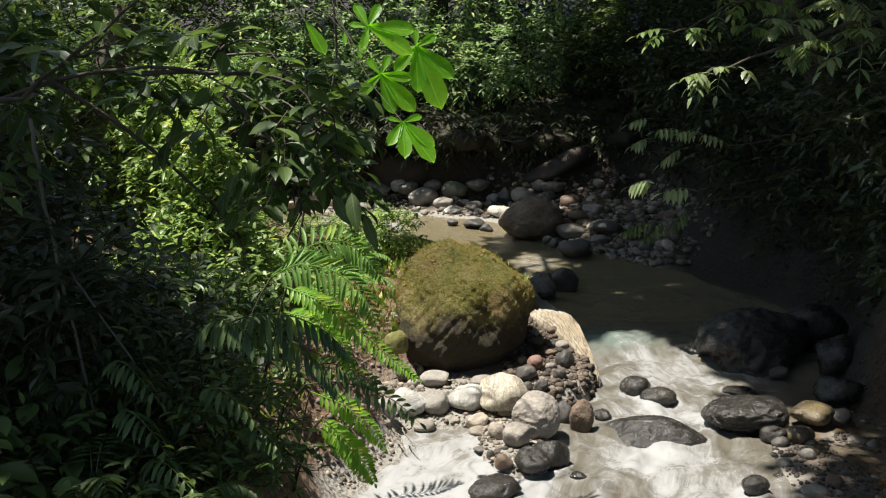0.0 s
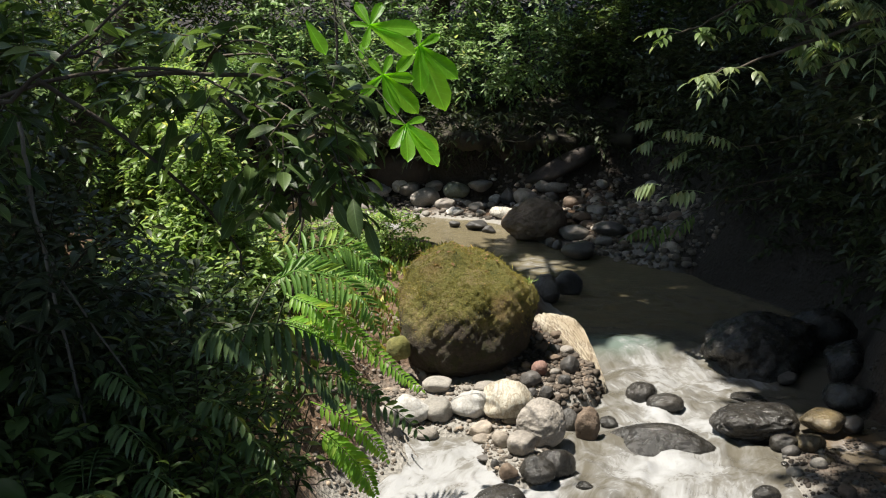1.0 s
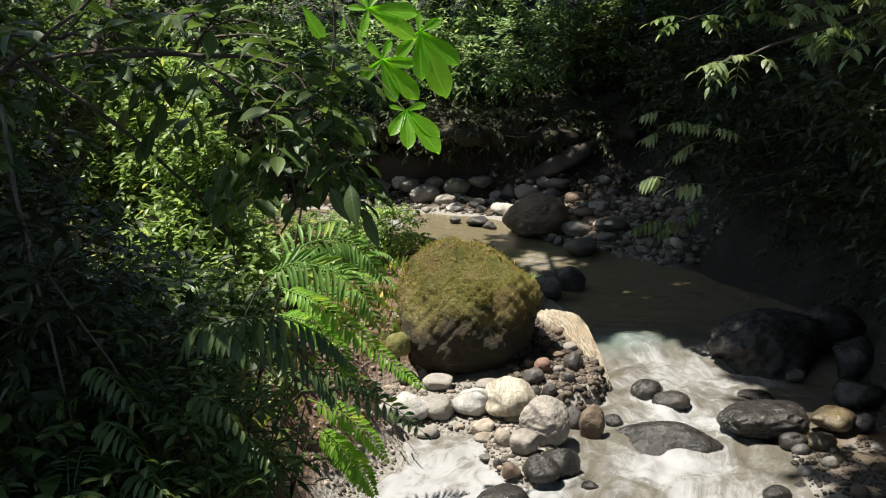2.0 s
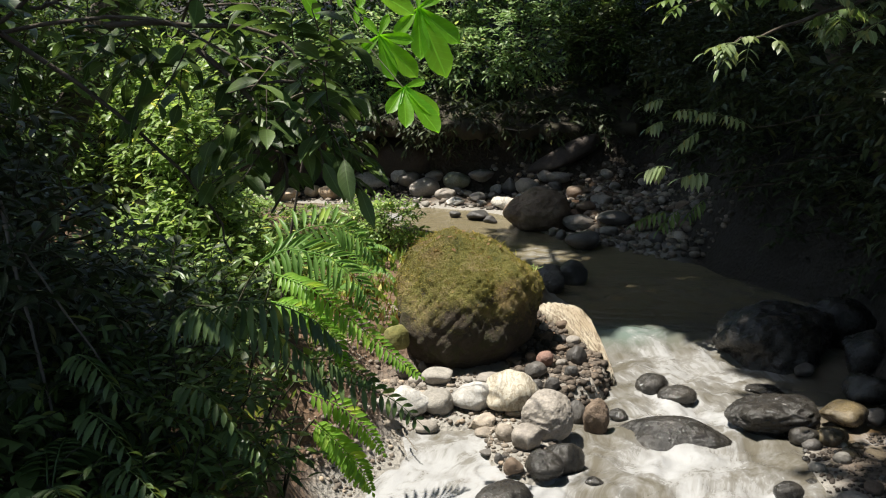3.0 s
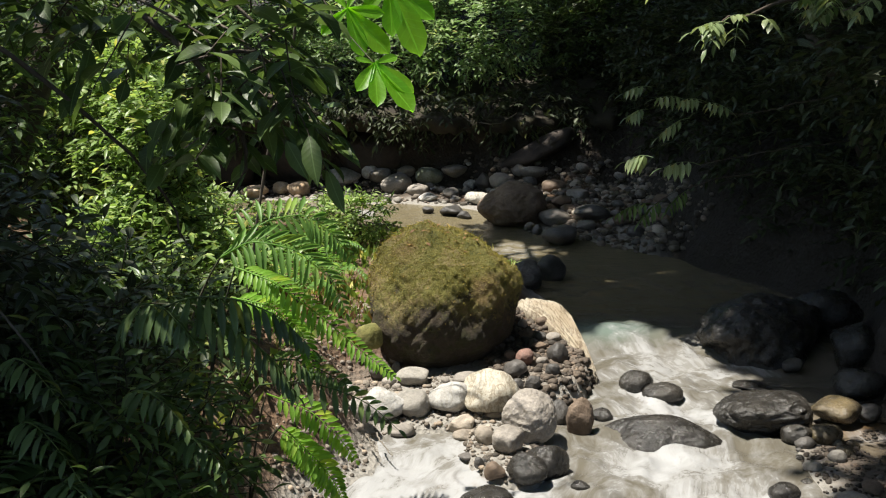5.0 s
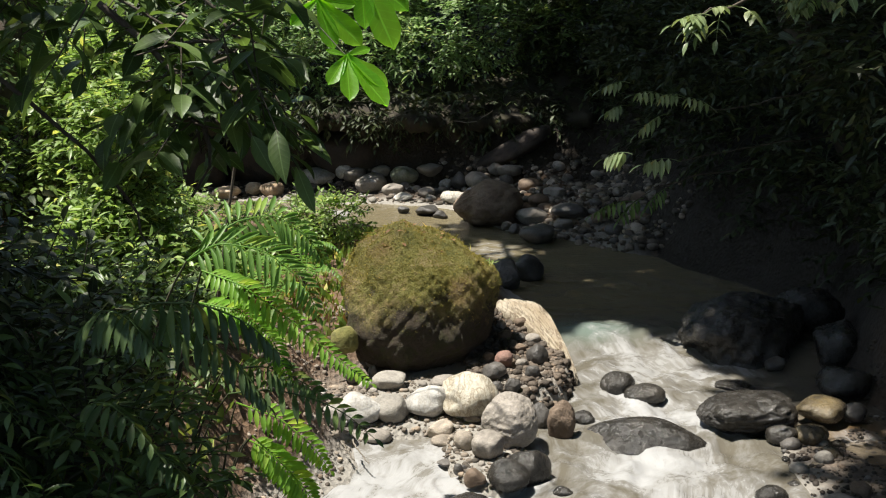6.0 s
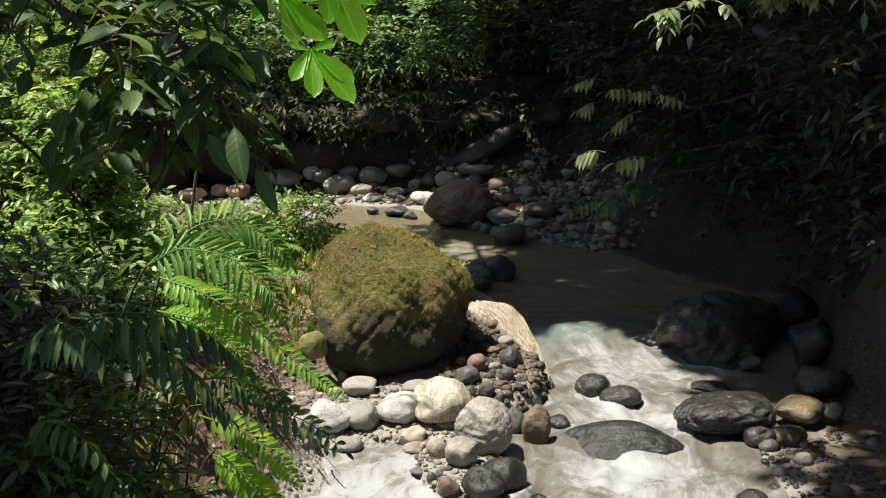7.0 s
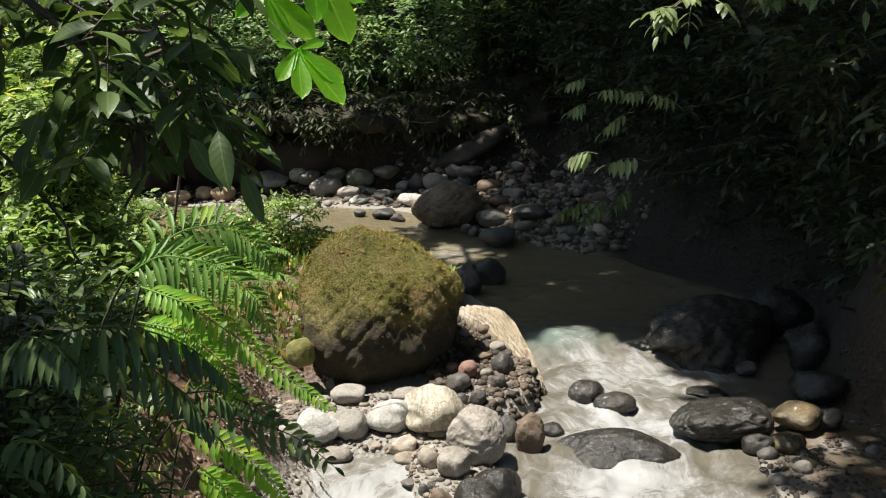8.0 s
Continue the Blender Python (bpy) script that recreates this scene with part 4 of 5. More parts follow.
gravel("gravel", "dark damp gravel at the shaded bank", DAMP_GRAVEL, 2.6, 4.1, 6.6, 9.4, 1300, 0.02, 0.06, None, 63, lambda x, y: ground_height(x, y) > -0.05)
gravel("gravel", "grey cobbles and gravel of the far bar", GRAVEL, 1.3, 4.0, 14.2, 18.6, 1400, 0.05, 0.17, None, 64, FAR_BAR)
gravel("gravel", "small stones along the far bank", GRAVEL, -5.0, 2.0, 17.0, 18.8, 500, 0.05, 0.14, None, 65, lambda x, y: from_stream(x, y) > -0.05 and ground_height(x, y) < 1.2)
gravel("gravel", "small stones and earth clods beside the mossy boulder", GRAVEL, -1.1, -0.4, 9.2, 10.9, 260, 0.02, 0.1, None, 66, lambda x, y: math.hypot(x - 0.2, y - 10.05) > 0.7)


# ---- the water ----
# Rapids: places where the water breaks white (x, y, radius along x, radius along y, strength).
# At (-0.1, 7.3) the foam also paints in glare off the shallows.
FALLS = [(2.3, 9.95, 0.55, 0.75, 0.95), (2.75, 9.75, 0.4, 0.4, 0.7), (2.0, 8.95, 0.85, 0.9, 0.72), (1.9, 7.2, 1.1, 0.8, 0.78), (2.15, 8.85, 0.6, 0.55, 1.1), (1.75, 7.75, 0.85, 0.5, 0.95), (-0.1, 7.3, 1.1, 1.0, 1.35), (1.4, 6.8, 1.0, 0.5, 0.75), (1.2, 8.85, 0.35, 0.35, 0.35), (2.75, 9.2, 0.4, 0.25, 0.35), (3.45, 8.2, 0.15, 0.15, 0.6), (1.35, 14.3, 0.35, 0.35, 0.7), (-0.85, 16.6, 0.35, 0.5, 0.9), (-2.0, 17.0, 0.8, 0.5, 0.5), (2.3, 7.9, 0.4, 0.4, 0.55)]


def white(x, y):
    f = 0
    for cx, cy, rx, ry, s in FALLS:
        f = np.maximum(f, s * np.exp(-(((x - cx) / rx) ** 2 + ((y - cy) / ry) ** 2) * 0.8))
    return f


def collars(x, y):
    """Foam that gathers round the stones and trails below them."""
    f = np.zeros(np.shape(x))
    for sx, sy, sw, sd in WET:
        dx, dy = x - sx, y - sy
        r = np.hypot(dx / (0.5 * sw), dy / (0.5 * sd))
        f = np.maximum(f, np.exp(-(((r - 1.05) * sw / 0.09) ** 2)))
        trail = np.exp(-((dx / (0.45 * sw)) ** 2)) * np.exp(np.minimum(dy + 0.4 * sd, 0) / (0.6 * sw + 0.05)) * (dy < 0)
        f = np.maximum(f, 0.8 * trail)
    return f * (0.15 + 0.6 * np.minimum(white(x, y), 0.8)) * (y < 11)


def water_height(x, y):
    f = white(x, y)
    lump = 0.034 * ripple(x, y * 0.6, 0.55, 21) + 0.015 * ripple(x, y * 0.7, 0.24, 22) + 0.006 * ripple(x, y * 0.7, 0.13, 25) + 0.0015 * ripple(x, y, 0.1, 23)
    return water_level(x, y) + lump * (0.12 + 1.3 * np.minimum(f, 0.9) * (0.35 + 0.65 * smooth(0.4, 1.0, x))) + 0.003 * ripple(x, y, 0.35, 24) + 0.05 * bump(x, y, 1.75, 8.35, 0.5, 0.22) + 0.05 * bump(x, y, 2.0, 10.98, 0.45, 0.2) + 0.035 * collars(x, y)


me, wx, wy, wz = sheet("water", np.concatenate([np.arange(-16, -2.5, 0.12), np.arange(-2.5, 4.6, 0.035)]), np.concatenate([np.arange(-4, 5.5, 0.12), np.arange(5.5, 11.8, 0.035), np.arange(11.8, 21.5, 0.09)]), water_height)
attribute(me, "foam", white(wx, wy) * 0.95 + 0.7 * collars(wx, wy) - 0.2)
attribute(me, "clear", np.clip(1.2 * bump(wx, wy, 1.95, 10.95, 0.5, 0.3), 0, 1))
attribute(me, "still", smooth(11.1, 11.9, wy))
attribute(me, "rust", np.clip(1.1 * bump(wx, wy, 3.45, 7.2, 0.4, 0.5) + 0.9 * bump(wx, wy, 0.42, 7.5, 0.2, 0.12) + 0.6 * bump(wx, wy, 3.5, 8.4, 0.3, 0.3), 0, 1))
# Streaks run down the stream.
turn = smooth(13.0, 16.5, wy)
attribute(me, "flow", np.stack([wx * (1 + 0.2 * turn) + 0.25 * np.sin(wy * 1.3), wy * (0.6 + 0.7 * turn) + 0.2 * ripple(wx, wy, 0.8, 31), 0 * wx], -1))
water = part("water", me, WATER)
tagged(water, "silty brown stream water with white foaming rapids", "water", kind="structure")


# ---- plants ----
def on_land(x, y, dz=0.0):
    return (x, y, float(ground_height(x, y)) + dz)


def fern(label, base, lines, pinnae, length, width, mat, seed, hang=0.35, taper=0.35, shape="full", name="fern", category="fern", facing=(0, 0, 1)):
    rng = np.random.RandomState(seed)
    root = empty(name, base)
    for line in lines:
        leaves, stems = Leaves(), Tubes()
        frond([np.array(p, float) for p in line], pinnae, length, width, leaves, stems, rng, hang, taper, shape, facing)
        leaves.join(stems)
        part("frond", leaves.mesh("frond"), mat, root)
    stalks = Tubes()
    for line in lines:
        a, b = np.array(base, float), np.array(line[0], float)
        stalks.add(curve_points([a - (0, 0, 0.03), (a + b) / 2 + (0, 0, 0.08), b], 6), 0.007, 0.005, 5)
    part("stalk", stalks.mesh("stalk"), TWIG, root)
    return tagged(thing_parts(root), label, category)


def rosette(base, count, reach, rise, seed, spread=(0, 360)):
    """Lines of fronds that arch out of one point."""
    rng = np.random.RandomState(seed)
    lines = []
    for k in range(count):
        a = radians(spread[0] + (spread[1] - spread[0]) * (k + rng.rand()) / count)
        r, h = reach * rng.uniform(0.75, 1.15), rise * rng.uniform(0.7, 1.2)
        d = np.array((math.cos(a), math.sin(a), 0))
        b = np.array(base)
        lines.append([b + d * 0.12 * r + (0, 0, 0.45 * h), b + d * 0.55 * r + (0, 0, h), b + d * r + (0, 0, 0.55 * h)])
    return lines


# Ferns that lean out over the front of the left bank.
fern("large fern with tall arching fronds of narrow leaflets", on_land(-1.55, 6.9), [
    [(-1.18, 6.75, 1.80), (-0.98, 6.62, 1.93), (-0.72, 6.6, 1.88), (-0.52, 6.6, 1.70), (-0.45, 6.62, 1.50)],
    [(-1.2, 6.9, 1.78), (-0.95, 7.0, 1.98), (-0.72, 7.1, 2.0), (-0.55, 7.15, 1.86), (-0.44, 7.2, 1.68)],
], 20, 0.225, 0.034, LEAF_FERN, 1, 0.45, 0.28, facing=(0.35, -0.7, 0.6))
fern("fern with long hanging leaflets on the bank, shade painted in", on_land(-1.5, 5.6), [
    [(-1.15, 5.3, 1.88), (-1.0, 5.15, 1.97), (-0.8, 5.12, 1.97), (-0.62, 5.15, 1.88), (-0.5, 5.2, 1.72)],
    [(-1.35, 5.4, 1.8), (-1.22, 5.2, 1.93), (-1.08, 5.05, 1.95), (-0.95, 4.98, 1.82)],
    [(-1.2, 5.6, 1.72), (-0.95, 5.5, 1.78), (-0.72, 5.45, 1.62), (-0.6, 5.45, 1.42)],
], 15, 0.2, 0.036, FERN_SHADE, 2, 1.5, 0.45)
fern("fern with a long frond over the stones, painted bright as sunlit", on_land(-1.25, 6.2), [
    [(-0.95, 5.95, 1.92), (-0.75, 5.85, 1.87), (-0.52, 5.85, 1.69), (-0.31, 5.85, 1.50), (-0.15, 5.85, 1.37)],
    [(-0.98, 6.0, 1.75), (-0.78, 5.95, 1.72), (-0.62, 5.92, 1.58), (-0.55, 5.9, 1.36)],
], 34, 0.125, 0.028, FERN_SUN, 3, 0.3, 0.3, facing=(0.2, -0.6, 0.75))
fern("fern frond with broad leaflets over pale stones, shade painted in", on_land(-1.15, 6.1), [
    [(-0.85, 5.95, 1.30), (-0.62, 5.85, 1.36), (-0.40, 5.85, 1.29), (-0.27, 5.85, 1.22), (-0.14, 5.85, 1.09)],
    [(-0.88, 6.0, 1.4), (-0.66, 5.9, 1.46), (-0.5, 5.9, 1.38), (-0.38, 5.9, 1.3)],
], 12, 0.14, 0.034, FERN_SHADE, 6, 0.45, 0.5, facing=(0.1, -0.6, 0.75))
fern("low fern at the foot of the bank, painted bright as sunlit", on_land(-1.0, 6.3), [
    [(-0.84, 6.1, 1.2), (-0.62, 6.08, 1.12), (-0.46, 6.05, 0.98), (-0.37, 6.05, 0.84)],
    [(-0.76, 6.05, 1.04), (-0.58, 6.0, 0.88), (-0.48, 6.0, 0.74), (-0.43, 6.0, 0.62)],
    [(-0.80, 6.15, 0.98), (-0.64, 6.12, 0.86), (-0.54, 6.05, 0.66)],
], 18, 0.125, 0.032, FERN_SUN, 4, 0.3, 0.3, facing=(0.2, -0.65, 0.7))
fern("fern with drooping fronds, painted dim as in shade", on_land(-1.55, 5.15), [
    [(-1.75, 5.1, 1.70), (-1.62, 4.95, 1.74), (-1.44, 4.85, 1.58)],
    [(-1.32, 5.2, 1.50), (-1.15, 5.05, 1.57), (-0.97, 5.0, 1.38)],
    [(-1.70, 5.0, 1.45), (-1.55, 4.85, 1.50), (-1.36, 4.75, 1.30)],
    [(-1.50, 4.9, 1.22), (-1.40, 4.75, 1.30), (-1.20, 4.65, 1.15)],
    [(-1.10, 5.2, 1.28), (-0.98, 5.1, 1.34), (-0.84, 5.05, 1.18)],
], 9, 0.15, 0.038, FERN_SHADE, 7, 0.7, 0.45)
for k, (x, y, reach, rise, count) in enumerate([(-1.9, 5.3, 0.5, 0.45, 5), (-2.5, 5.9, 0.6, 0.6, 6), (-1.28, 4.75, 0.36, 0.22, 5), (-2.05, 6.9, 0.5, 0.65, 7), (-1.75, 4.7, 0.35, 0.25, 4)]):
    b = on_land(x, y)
    fern("green fern on the bank, shade painted into its leaves", b, rosette(b, count, reach, rise, 20 + k), 13, 0.15, 0.034, FERN_SHADE, 30 + k, 0.5, 0.35)
for k, (x, y) in enumerate([(-1.2, 10.6), (-1.5, 11.6), (-0.95, 11.5), (-2.2, 10.4), (-1.1, 12.6), (-2.0, 12.4), (-2.8, 11.6)]):
    b = on_land(x, y)
    fern("light green fern on the sunlit spit", b, rosette(b, 7, 0.45, 0.36, 50 + k), 13, 0.11, 0.032, LEAF_FERN, 60 + k, 0.35, 0.3)

# Shrubs of the near bank, in shade.
shrub("shrub", "dense dark shrub with narrow leaves on the bank", on_land(-1.5, 5.6), [(-1.25, 5.5, 1.15, 0.4, 0.4, 0.45), (-1.6, 5.4, 1.3, 0.5, 0.45, 0.45)], 200, (0.13, 0.036), LEAF_MID, 101, 8, 0.28, "full")
shrub("shrub", "leafy shrub overgrowing the bank, darkened as in shade", on_land(-2.3, 5.6), [(-2.2, 5.4, 1.4, 0.55, 0.5, 0.5), (-2.8, 5.7, 1.7, 0.6, 0.6, 0.6), (-2.0, 6.1, 1.5, 0.6, 0.6, 0.4), (-1.98, 5.3, 2.2, 0.34, 0.34, 0.36)], 560, (0.14, 0.05), LEAF_SHADE, 102, 7, 0.3, "full")
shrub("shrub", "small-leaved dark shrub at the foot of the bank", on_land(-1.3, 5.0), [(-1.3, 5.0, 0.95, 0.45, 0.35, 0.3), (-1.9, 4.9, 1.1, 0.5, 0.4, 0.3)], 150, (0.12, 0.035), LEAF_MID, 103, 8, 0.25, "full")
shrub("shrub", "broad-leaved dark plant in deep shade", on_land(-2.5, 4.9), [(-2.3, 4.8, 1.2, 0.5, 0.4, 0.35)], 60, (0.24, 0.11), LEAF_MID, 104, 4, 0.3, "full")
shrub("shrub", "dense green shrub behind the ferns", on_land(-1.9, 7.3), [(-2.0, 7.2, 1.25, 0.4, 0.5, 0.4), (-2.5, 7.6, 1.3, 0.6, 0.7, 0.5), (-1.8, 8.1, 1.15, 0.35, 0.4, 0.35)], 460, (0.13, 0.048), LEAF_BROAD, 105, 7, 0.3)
shrub("shrub", "tall shrub at the edge of the bank, darkened as in shade", on_land(-3.3, 6.8), [(-2.5, 6.5, 2.05, 0.35, 0.4, 0.4), (-3.0, 6.6, 2.5, 0.5, 0.5, 0.6), (-3.8, 7.2, 2.9, 0.7, 0.8, 0.9)], 420, (0.15, 0.055), LEAF_SHADE, 106, 7, 0.32)
shrub("shrub", "low leafy plants hanging down the bank face", on_land(-1.15, 7.0), [(-1.5, 7.5, 1.0, 0.3, 0.35, 0.2), (-1.55, 8.2, 1.0, 0.3, 0.4, 0.2)], 140, (0.11, 0.04), LEAF_MID, 114, 7, 0.22, droop=0.9)
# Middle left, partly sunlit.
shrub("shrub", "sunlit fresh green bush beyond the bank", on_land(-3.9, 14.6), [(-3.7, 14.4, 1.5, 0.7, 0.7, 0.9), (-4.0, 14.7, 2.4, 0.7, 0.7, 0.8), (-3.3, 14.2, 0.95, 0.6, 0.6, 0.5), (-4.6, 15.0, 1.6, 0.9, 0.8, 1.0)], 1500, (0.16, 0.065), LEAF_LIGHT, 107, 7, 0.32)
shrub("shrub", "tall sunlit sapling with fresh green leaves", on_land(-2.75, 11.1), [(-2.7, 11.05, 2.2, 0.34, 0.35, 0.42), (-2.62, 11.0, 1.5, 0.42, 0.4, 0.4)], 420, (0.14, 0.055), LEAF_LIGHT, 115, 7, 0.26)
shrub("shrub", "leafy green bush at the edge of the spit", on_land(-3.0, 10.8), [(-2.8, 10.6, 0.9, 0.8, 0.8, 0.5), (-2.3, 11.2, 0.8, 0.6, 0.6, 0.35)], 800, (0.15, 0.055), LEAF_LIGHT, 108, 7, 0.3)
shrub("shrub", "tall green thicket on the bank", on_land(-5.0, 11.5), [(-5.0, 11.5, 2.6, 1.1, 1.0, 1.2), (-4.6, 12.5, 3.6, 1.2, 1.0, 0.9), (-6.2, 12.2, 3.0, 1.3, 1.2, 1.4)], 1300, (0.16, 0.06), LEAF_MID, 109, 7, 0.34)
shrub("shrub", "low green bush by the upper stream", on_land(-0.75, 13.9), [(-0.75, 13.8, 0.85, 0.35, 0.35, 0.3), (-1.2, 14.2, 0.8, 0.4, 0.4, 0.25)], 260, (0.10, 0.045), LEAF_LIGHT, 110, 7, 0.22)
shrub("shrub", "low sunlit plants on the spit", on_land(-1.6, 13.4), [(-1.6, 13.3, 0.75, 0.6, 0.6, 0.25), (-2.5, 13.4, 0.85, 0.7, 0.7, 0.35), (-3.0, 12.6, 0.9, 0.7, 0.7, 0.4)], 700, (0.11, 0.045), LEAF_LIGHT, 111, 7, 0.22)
shrub("shrub", "green thicket beside the upper stream", on_land(-6.0, 15.5), [(-6.0, 15.3, 1.8, 1.2, 1.0, 1.2), (-5.4, 16.0, 3.2, 1.4, 1.0, 1.0), (-7.5, 15.8, 3.0, 1.5, 1.2, 1.6)], 1200, (0.16, 0.06), LEAF_MID, 112, 7, 0.34)

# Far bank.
for k, (x, y, mat, lab) in enumerate([(-5.5, 20.5, LEAF_MID, "green thicket on the far bank"), (-3.0, 20.0, LEAF_FAR, "leafy thicket over the far bank"), (-0.6, 20.0, LEAF_FAR, "green thicket over the far bank, paled as if sunlit"), (1.6, 20.0, LEAF_FAR, "dappled green thicket over the far bank"), (3.6, 19.8, LEAF_MID, "dark thicket over the cobble bar"), (6.0, 19.0, LEAF_SHADE, "thicket on the hillside, darkened as in shade")]):
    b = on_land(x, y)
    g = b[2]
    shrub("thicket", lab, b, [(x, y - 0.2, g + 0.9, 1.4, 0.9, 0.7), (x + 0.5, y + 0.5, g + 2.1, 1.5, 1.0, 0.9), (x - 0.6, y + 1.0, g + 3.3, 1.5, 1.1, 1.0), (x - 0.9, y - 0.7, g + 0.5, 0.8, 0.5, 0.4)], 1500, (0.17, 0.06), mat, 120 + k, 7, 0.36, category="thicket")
# Those beside and behind the camera are added to block low sky light.
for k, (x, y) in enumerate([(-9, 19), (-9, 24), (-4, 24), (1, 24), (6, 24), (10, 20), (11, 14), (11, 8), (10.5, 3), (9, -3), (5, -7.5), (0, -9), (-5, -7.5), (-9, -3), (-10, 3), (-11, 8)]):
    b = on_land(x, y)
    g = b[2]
    shrub("thicket", "dense forest undergrowth, in part unseen and added to block sky", b, [(x, y, g + 1.5, 2.6, 1.6, 1.5), (x + 0.8, y + 0.6, g + 4.0, 2.6, 1.6, 1.5), (x - 1, y, g + 6.2, 2.4, 1.6, 1.4)], 1100, (0.26, 0.10), LEAF_SHADE, 140 + k, 7, 0.5, "small", category="thicket")

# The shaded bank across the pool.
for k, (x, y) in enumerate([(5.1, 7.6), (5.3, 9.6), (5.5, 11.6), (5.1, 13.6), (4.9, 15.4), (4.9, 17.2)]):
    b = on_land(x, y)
    shrub("thicket", "dense thicket hanging over the pool, darkened as in shade", b, [(x - 0.2, y, 1.0, 0.7, 1.2, 0.6), (x - 0.5, y + 0.2, 1.9, 0.9, 1.3, 0.7), (x - 0.7, y - 0.2, 3.0, 1.2, 1.3, 0.8), (x + 0.3, y, 4.3, 1.6, 1.3, 0.9)], 1000, (0.17, 0.06), LEAF_SHADE, 160 + k, 7, 0.34, category="thicket")


shrub("thicket", "thicket over the leaning rock, darkened as in shade", on_land(3.0, 19.4), [(2.9, 19.0, 2.3, 0.9, 0.4, 0.5), (3.3, 19.2, 3.2, 1.0, 0.5, 0.7), (4.1, 18.6, 2.4, 0.7, 0.6, 0.7)], 700, (0.17, 0.06), LEAF_SHADE, 188, 7, 0.34, category="thicket")
for k, (x, y) in enumerate([(-3.4, 18.9), (-1.9, 18.8), (-0.4, 18.8), (1.0, 18.8), (2.3, 18.9)]):
    shrub("thicket", "drooping plants and roots along the far bank edge", on_land(x, y + 0.8), [(x, y - 0.25, 2.05, 0.8, 0.4, 0.22), (x + 0.3, y - 0.5, 1.75, 0.6, 0.2, 0.2)], 110, (0.17, 0.055), LEAF_SHADE, 190 + k, 7, 0.34, droop=1.3, category="thicket")


def leaf_cluster(label, limb, radius, sprays, leaf, mat, seed, hang=0.6, pairs=4):
    """A limb with feathered sprays along given lines. sprays: (start, end) of each rib."""
    rng = np.random.RandomState(seed)
    root = empty("branch", limb[0])
    wood = Tubes()
    wood.add(curve_points(limb, 14, 0.01, rng), radius, radius * 0.3, 7)
    part("limb", wood.mesh("limb"), BARK, root)
    for a, b in sprays:
        a, b = np.array(a), np.array(b)
        leaves, stems = Leaves(), Tubes()
        frond([a, (a + b) / 2 + (0, 0, 0.12 * np.linalg.norm(b - a)), b], pairs, leaf[0], leaf[1], leaves, stems, rng, hang, 0.7, radius=0.004)
        leaves.join(stems)
        part("leaf_spray", leaves.mesh("spray"), mat, root)
    return tagged(thing_parts(root), label, "branch")


def tuft(c, count, reach, seed):
    """Ribs that spread from one point."""
    rng = np.random.RandomState(seed)
    d = unit(rng.normal(size=(count, 3)) * (1, 0.8, 0.5) - (0, 0.3, 0.25))
    return [(tuple(c), tuple(np.array(c) + k * reach * rng.uniform(0.7, 1.2))) for k in d]


# Overhanging limbs and sprays at the shaded bank.
leaf_cluster("branch with a feathered leaf over the pool, its sheen painted pale", [(4.4, 10.9, 2.1), (3.4, 10.4, 2.05), (2.6, 10.27, 1.92)], 0.008, [((2.62, 10.27, 1.92), (2.26, 10.25, 1.90)), ((2.2, 10.4, 1.98), (1.98, 10.6, 1.92))], (0.215, 0.075), LEAF_GREY, 404, 1.7, 4)
leaf_cluster("branch with drooping feathered leaves over the pool", [(4.6, 10.6, 2.7), (3.6, 10.4, 2.5), (2.96, 10.35, 2.36), (2.6, 10.35, 2.5)], 0.008, [((2.96, 10.35, 2.36), (2.62, 10.3, 2.5)), ((2.66, 10.35, 2.5), (2.38, 10.3, 2.5)), ((2.5, 10.4, 2.5), (2.17, 10.3, 2.53)), ((2.57, 10.55, 2.34), (2.28, 10.55, 2.16)), ((2.25, 10.8, 2.62), (1.98, 10.8, 2.56)), ((2.25, 10.9, 2.4), (2.04, 10.85, 2.33))], (0.18, 0.05), LEAF_GREY, 405, 1.0, 4)
leaf_cluster("branch with a cluster of leaves, their sheen painted pale", [(5.2, 8.6, 3.9), (3.4, 8.3, 3.6), (2.54, 8.07, 3.35), (2.3, 8.07, 3.22), (2.06, 8.07, 3.16)], 0.02, tuft((2.08, 8.05, 3.17), 6, 0.16, 41) + [((2.32, 8.07, 3.22), (2.42, 7.95, 3.12)), ((2.14, 8.07, 3.16), (1.85, 8.0, 3.10)), ((2.1, 8.07, 3.16), (1.95, 7.95, 2.99)), ((2.2, 8.07, 3.2), (2.12, 7.9, 3.0))], (0.16, 0.062), LEAF_GREY, 401, 0.5, 2)
leaf_cluster("thin branch with small fresh leaves over the rapids", [(5.0, 9.2, 4.4), (3.3, 8.9, 4.0), (2.46, 8.77, 3.74), (2.09, 8.77, 3.53), (1.9, 8.75, 3.48)], 0.016, tuft((2.05, 8.75, 3.5), 4, 0.2, 42) + [((1.95, 8.75, 3.5), (1.62, 8.7, 3.46)), ((1.9, 8.75, 3.48), (1.72, 8.65, 3.38)), ((2.3, 8.77, 3.66), (2.3, 8.6, 3.5)), ((2.45, 8.77, 3.74), (2.4, 8.55, 3.6))], (0.14, 0.05), LEAF_MID, 402, 0.4, 3)
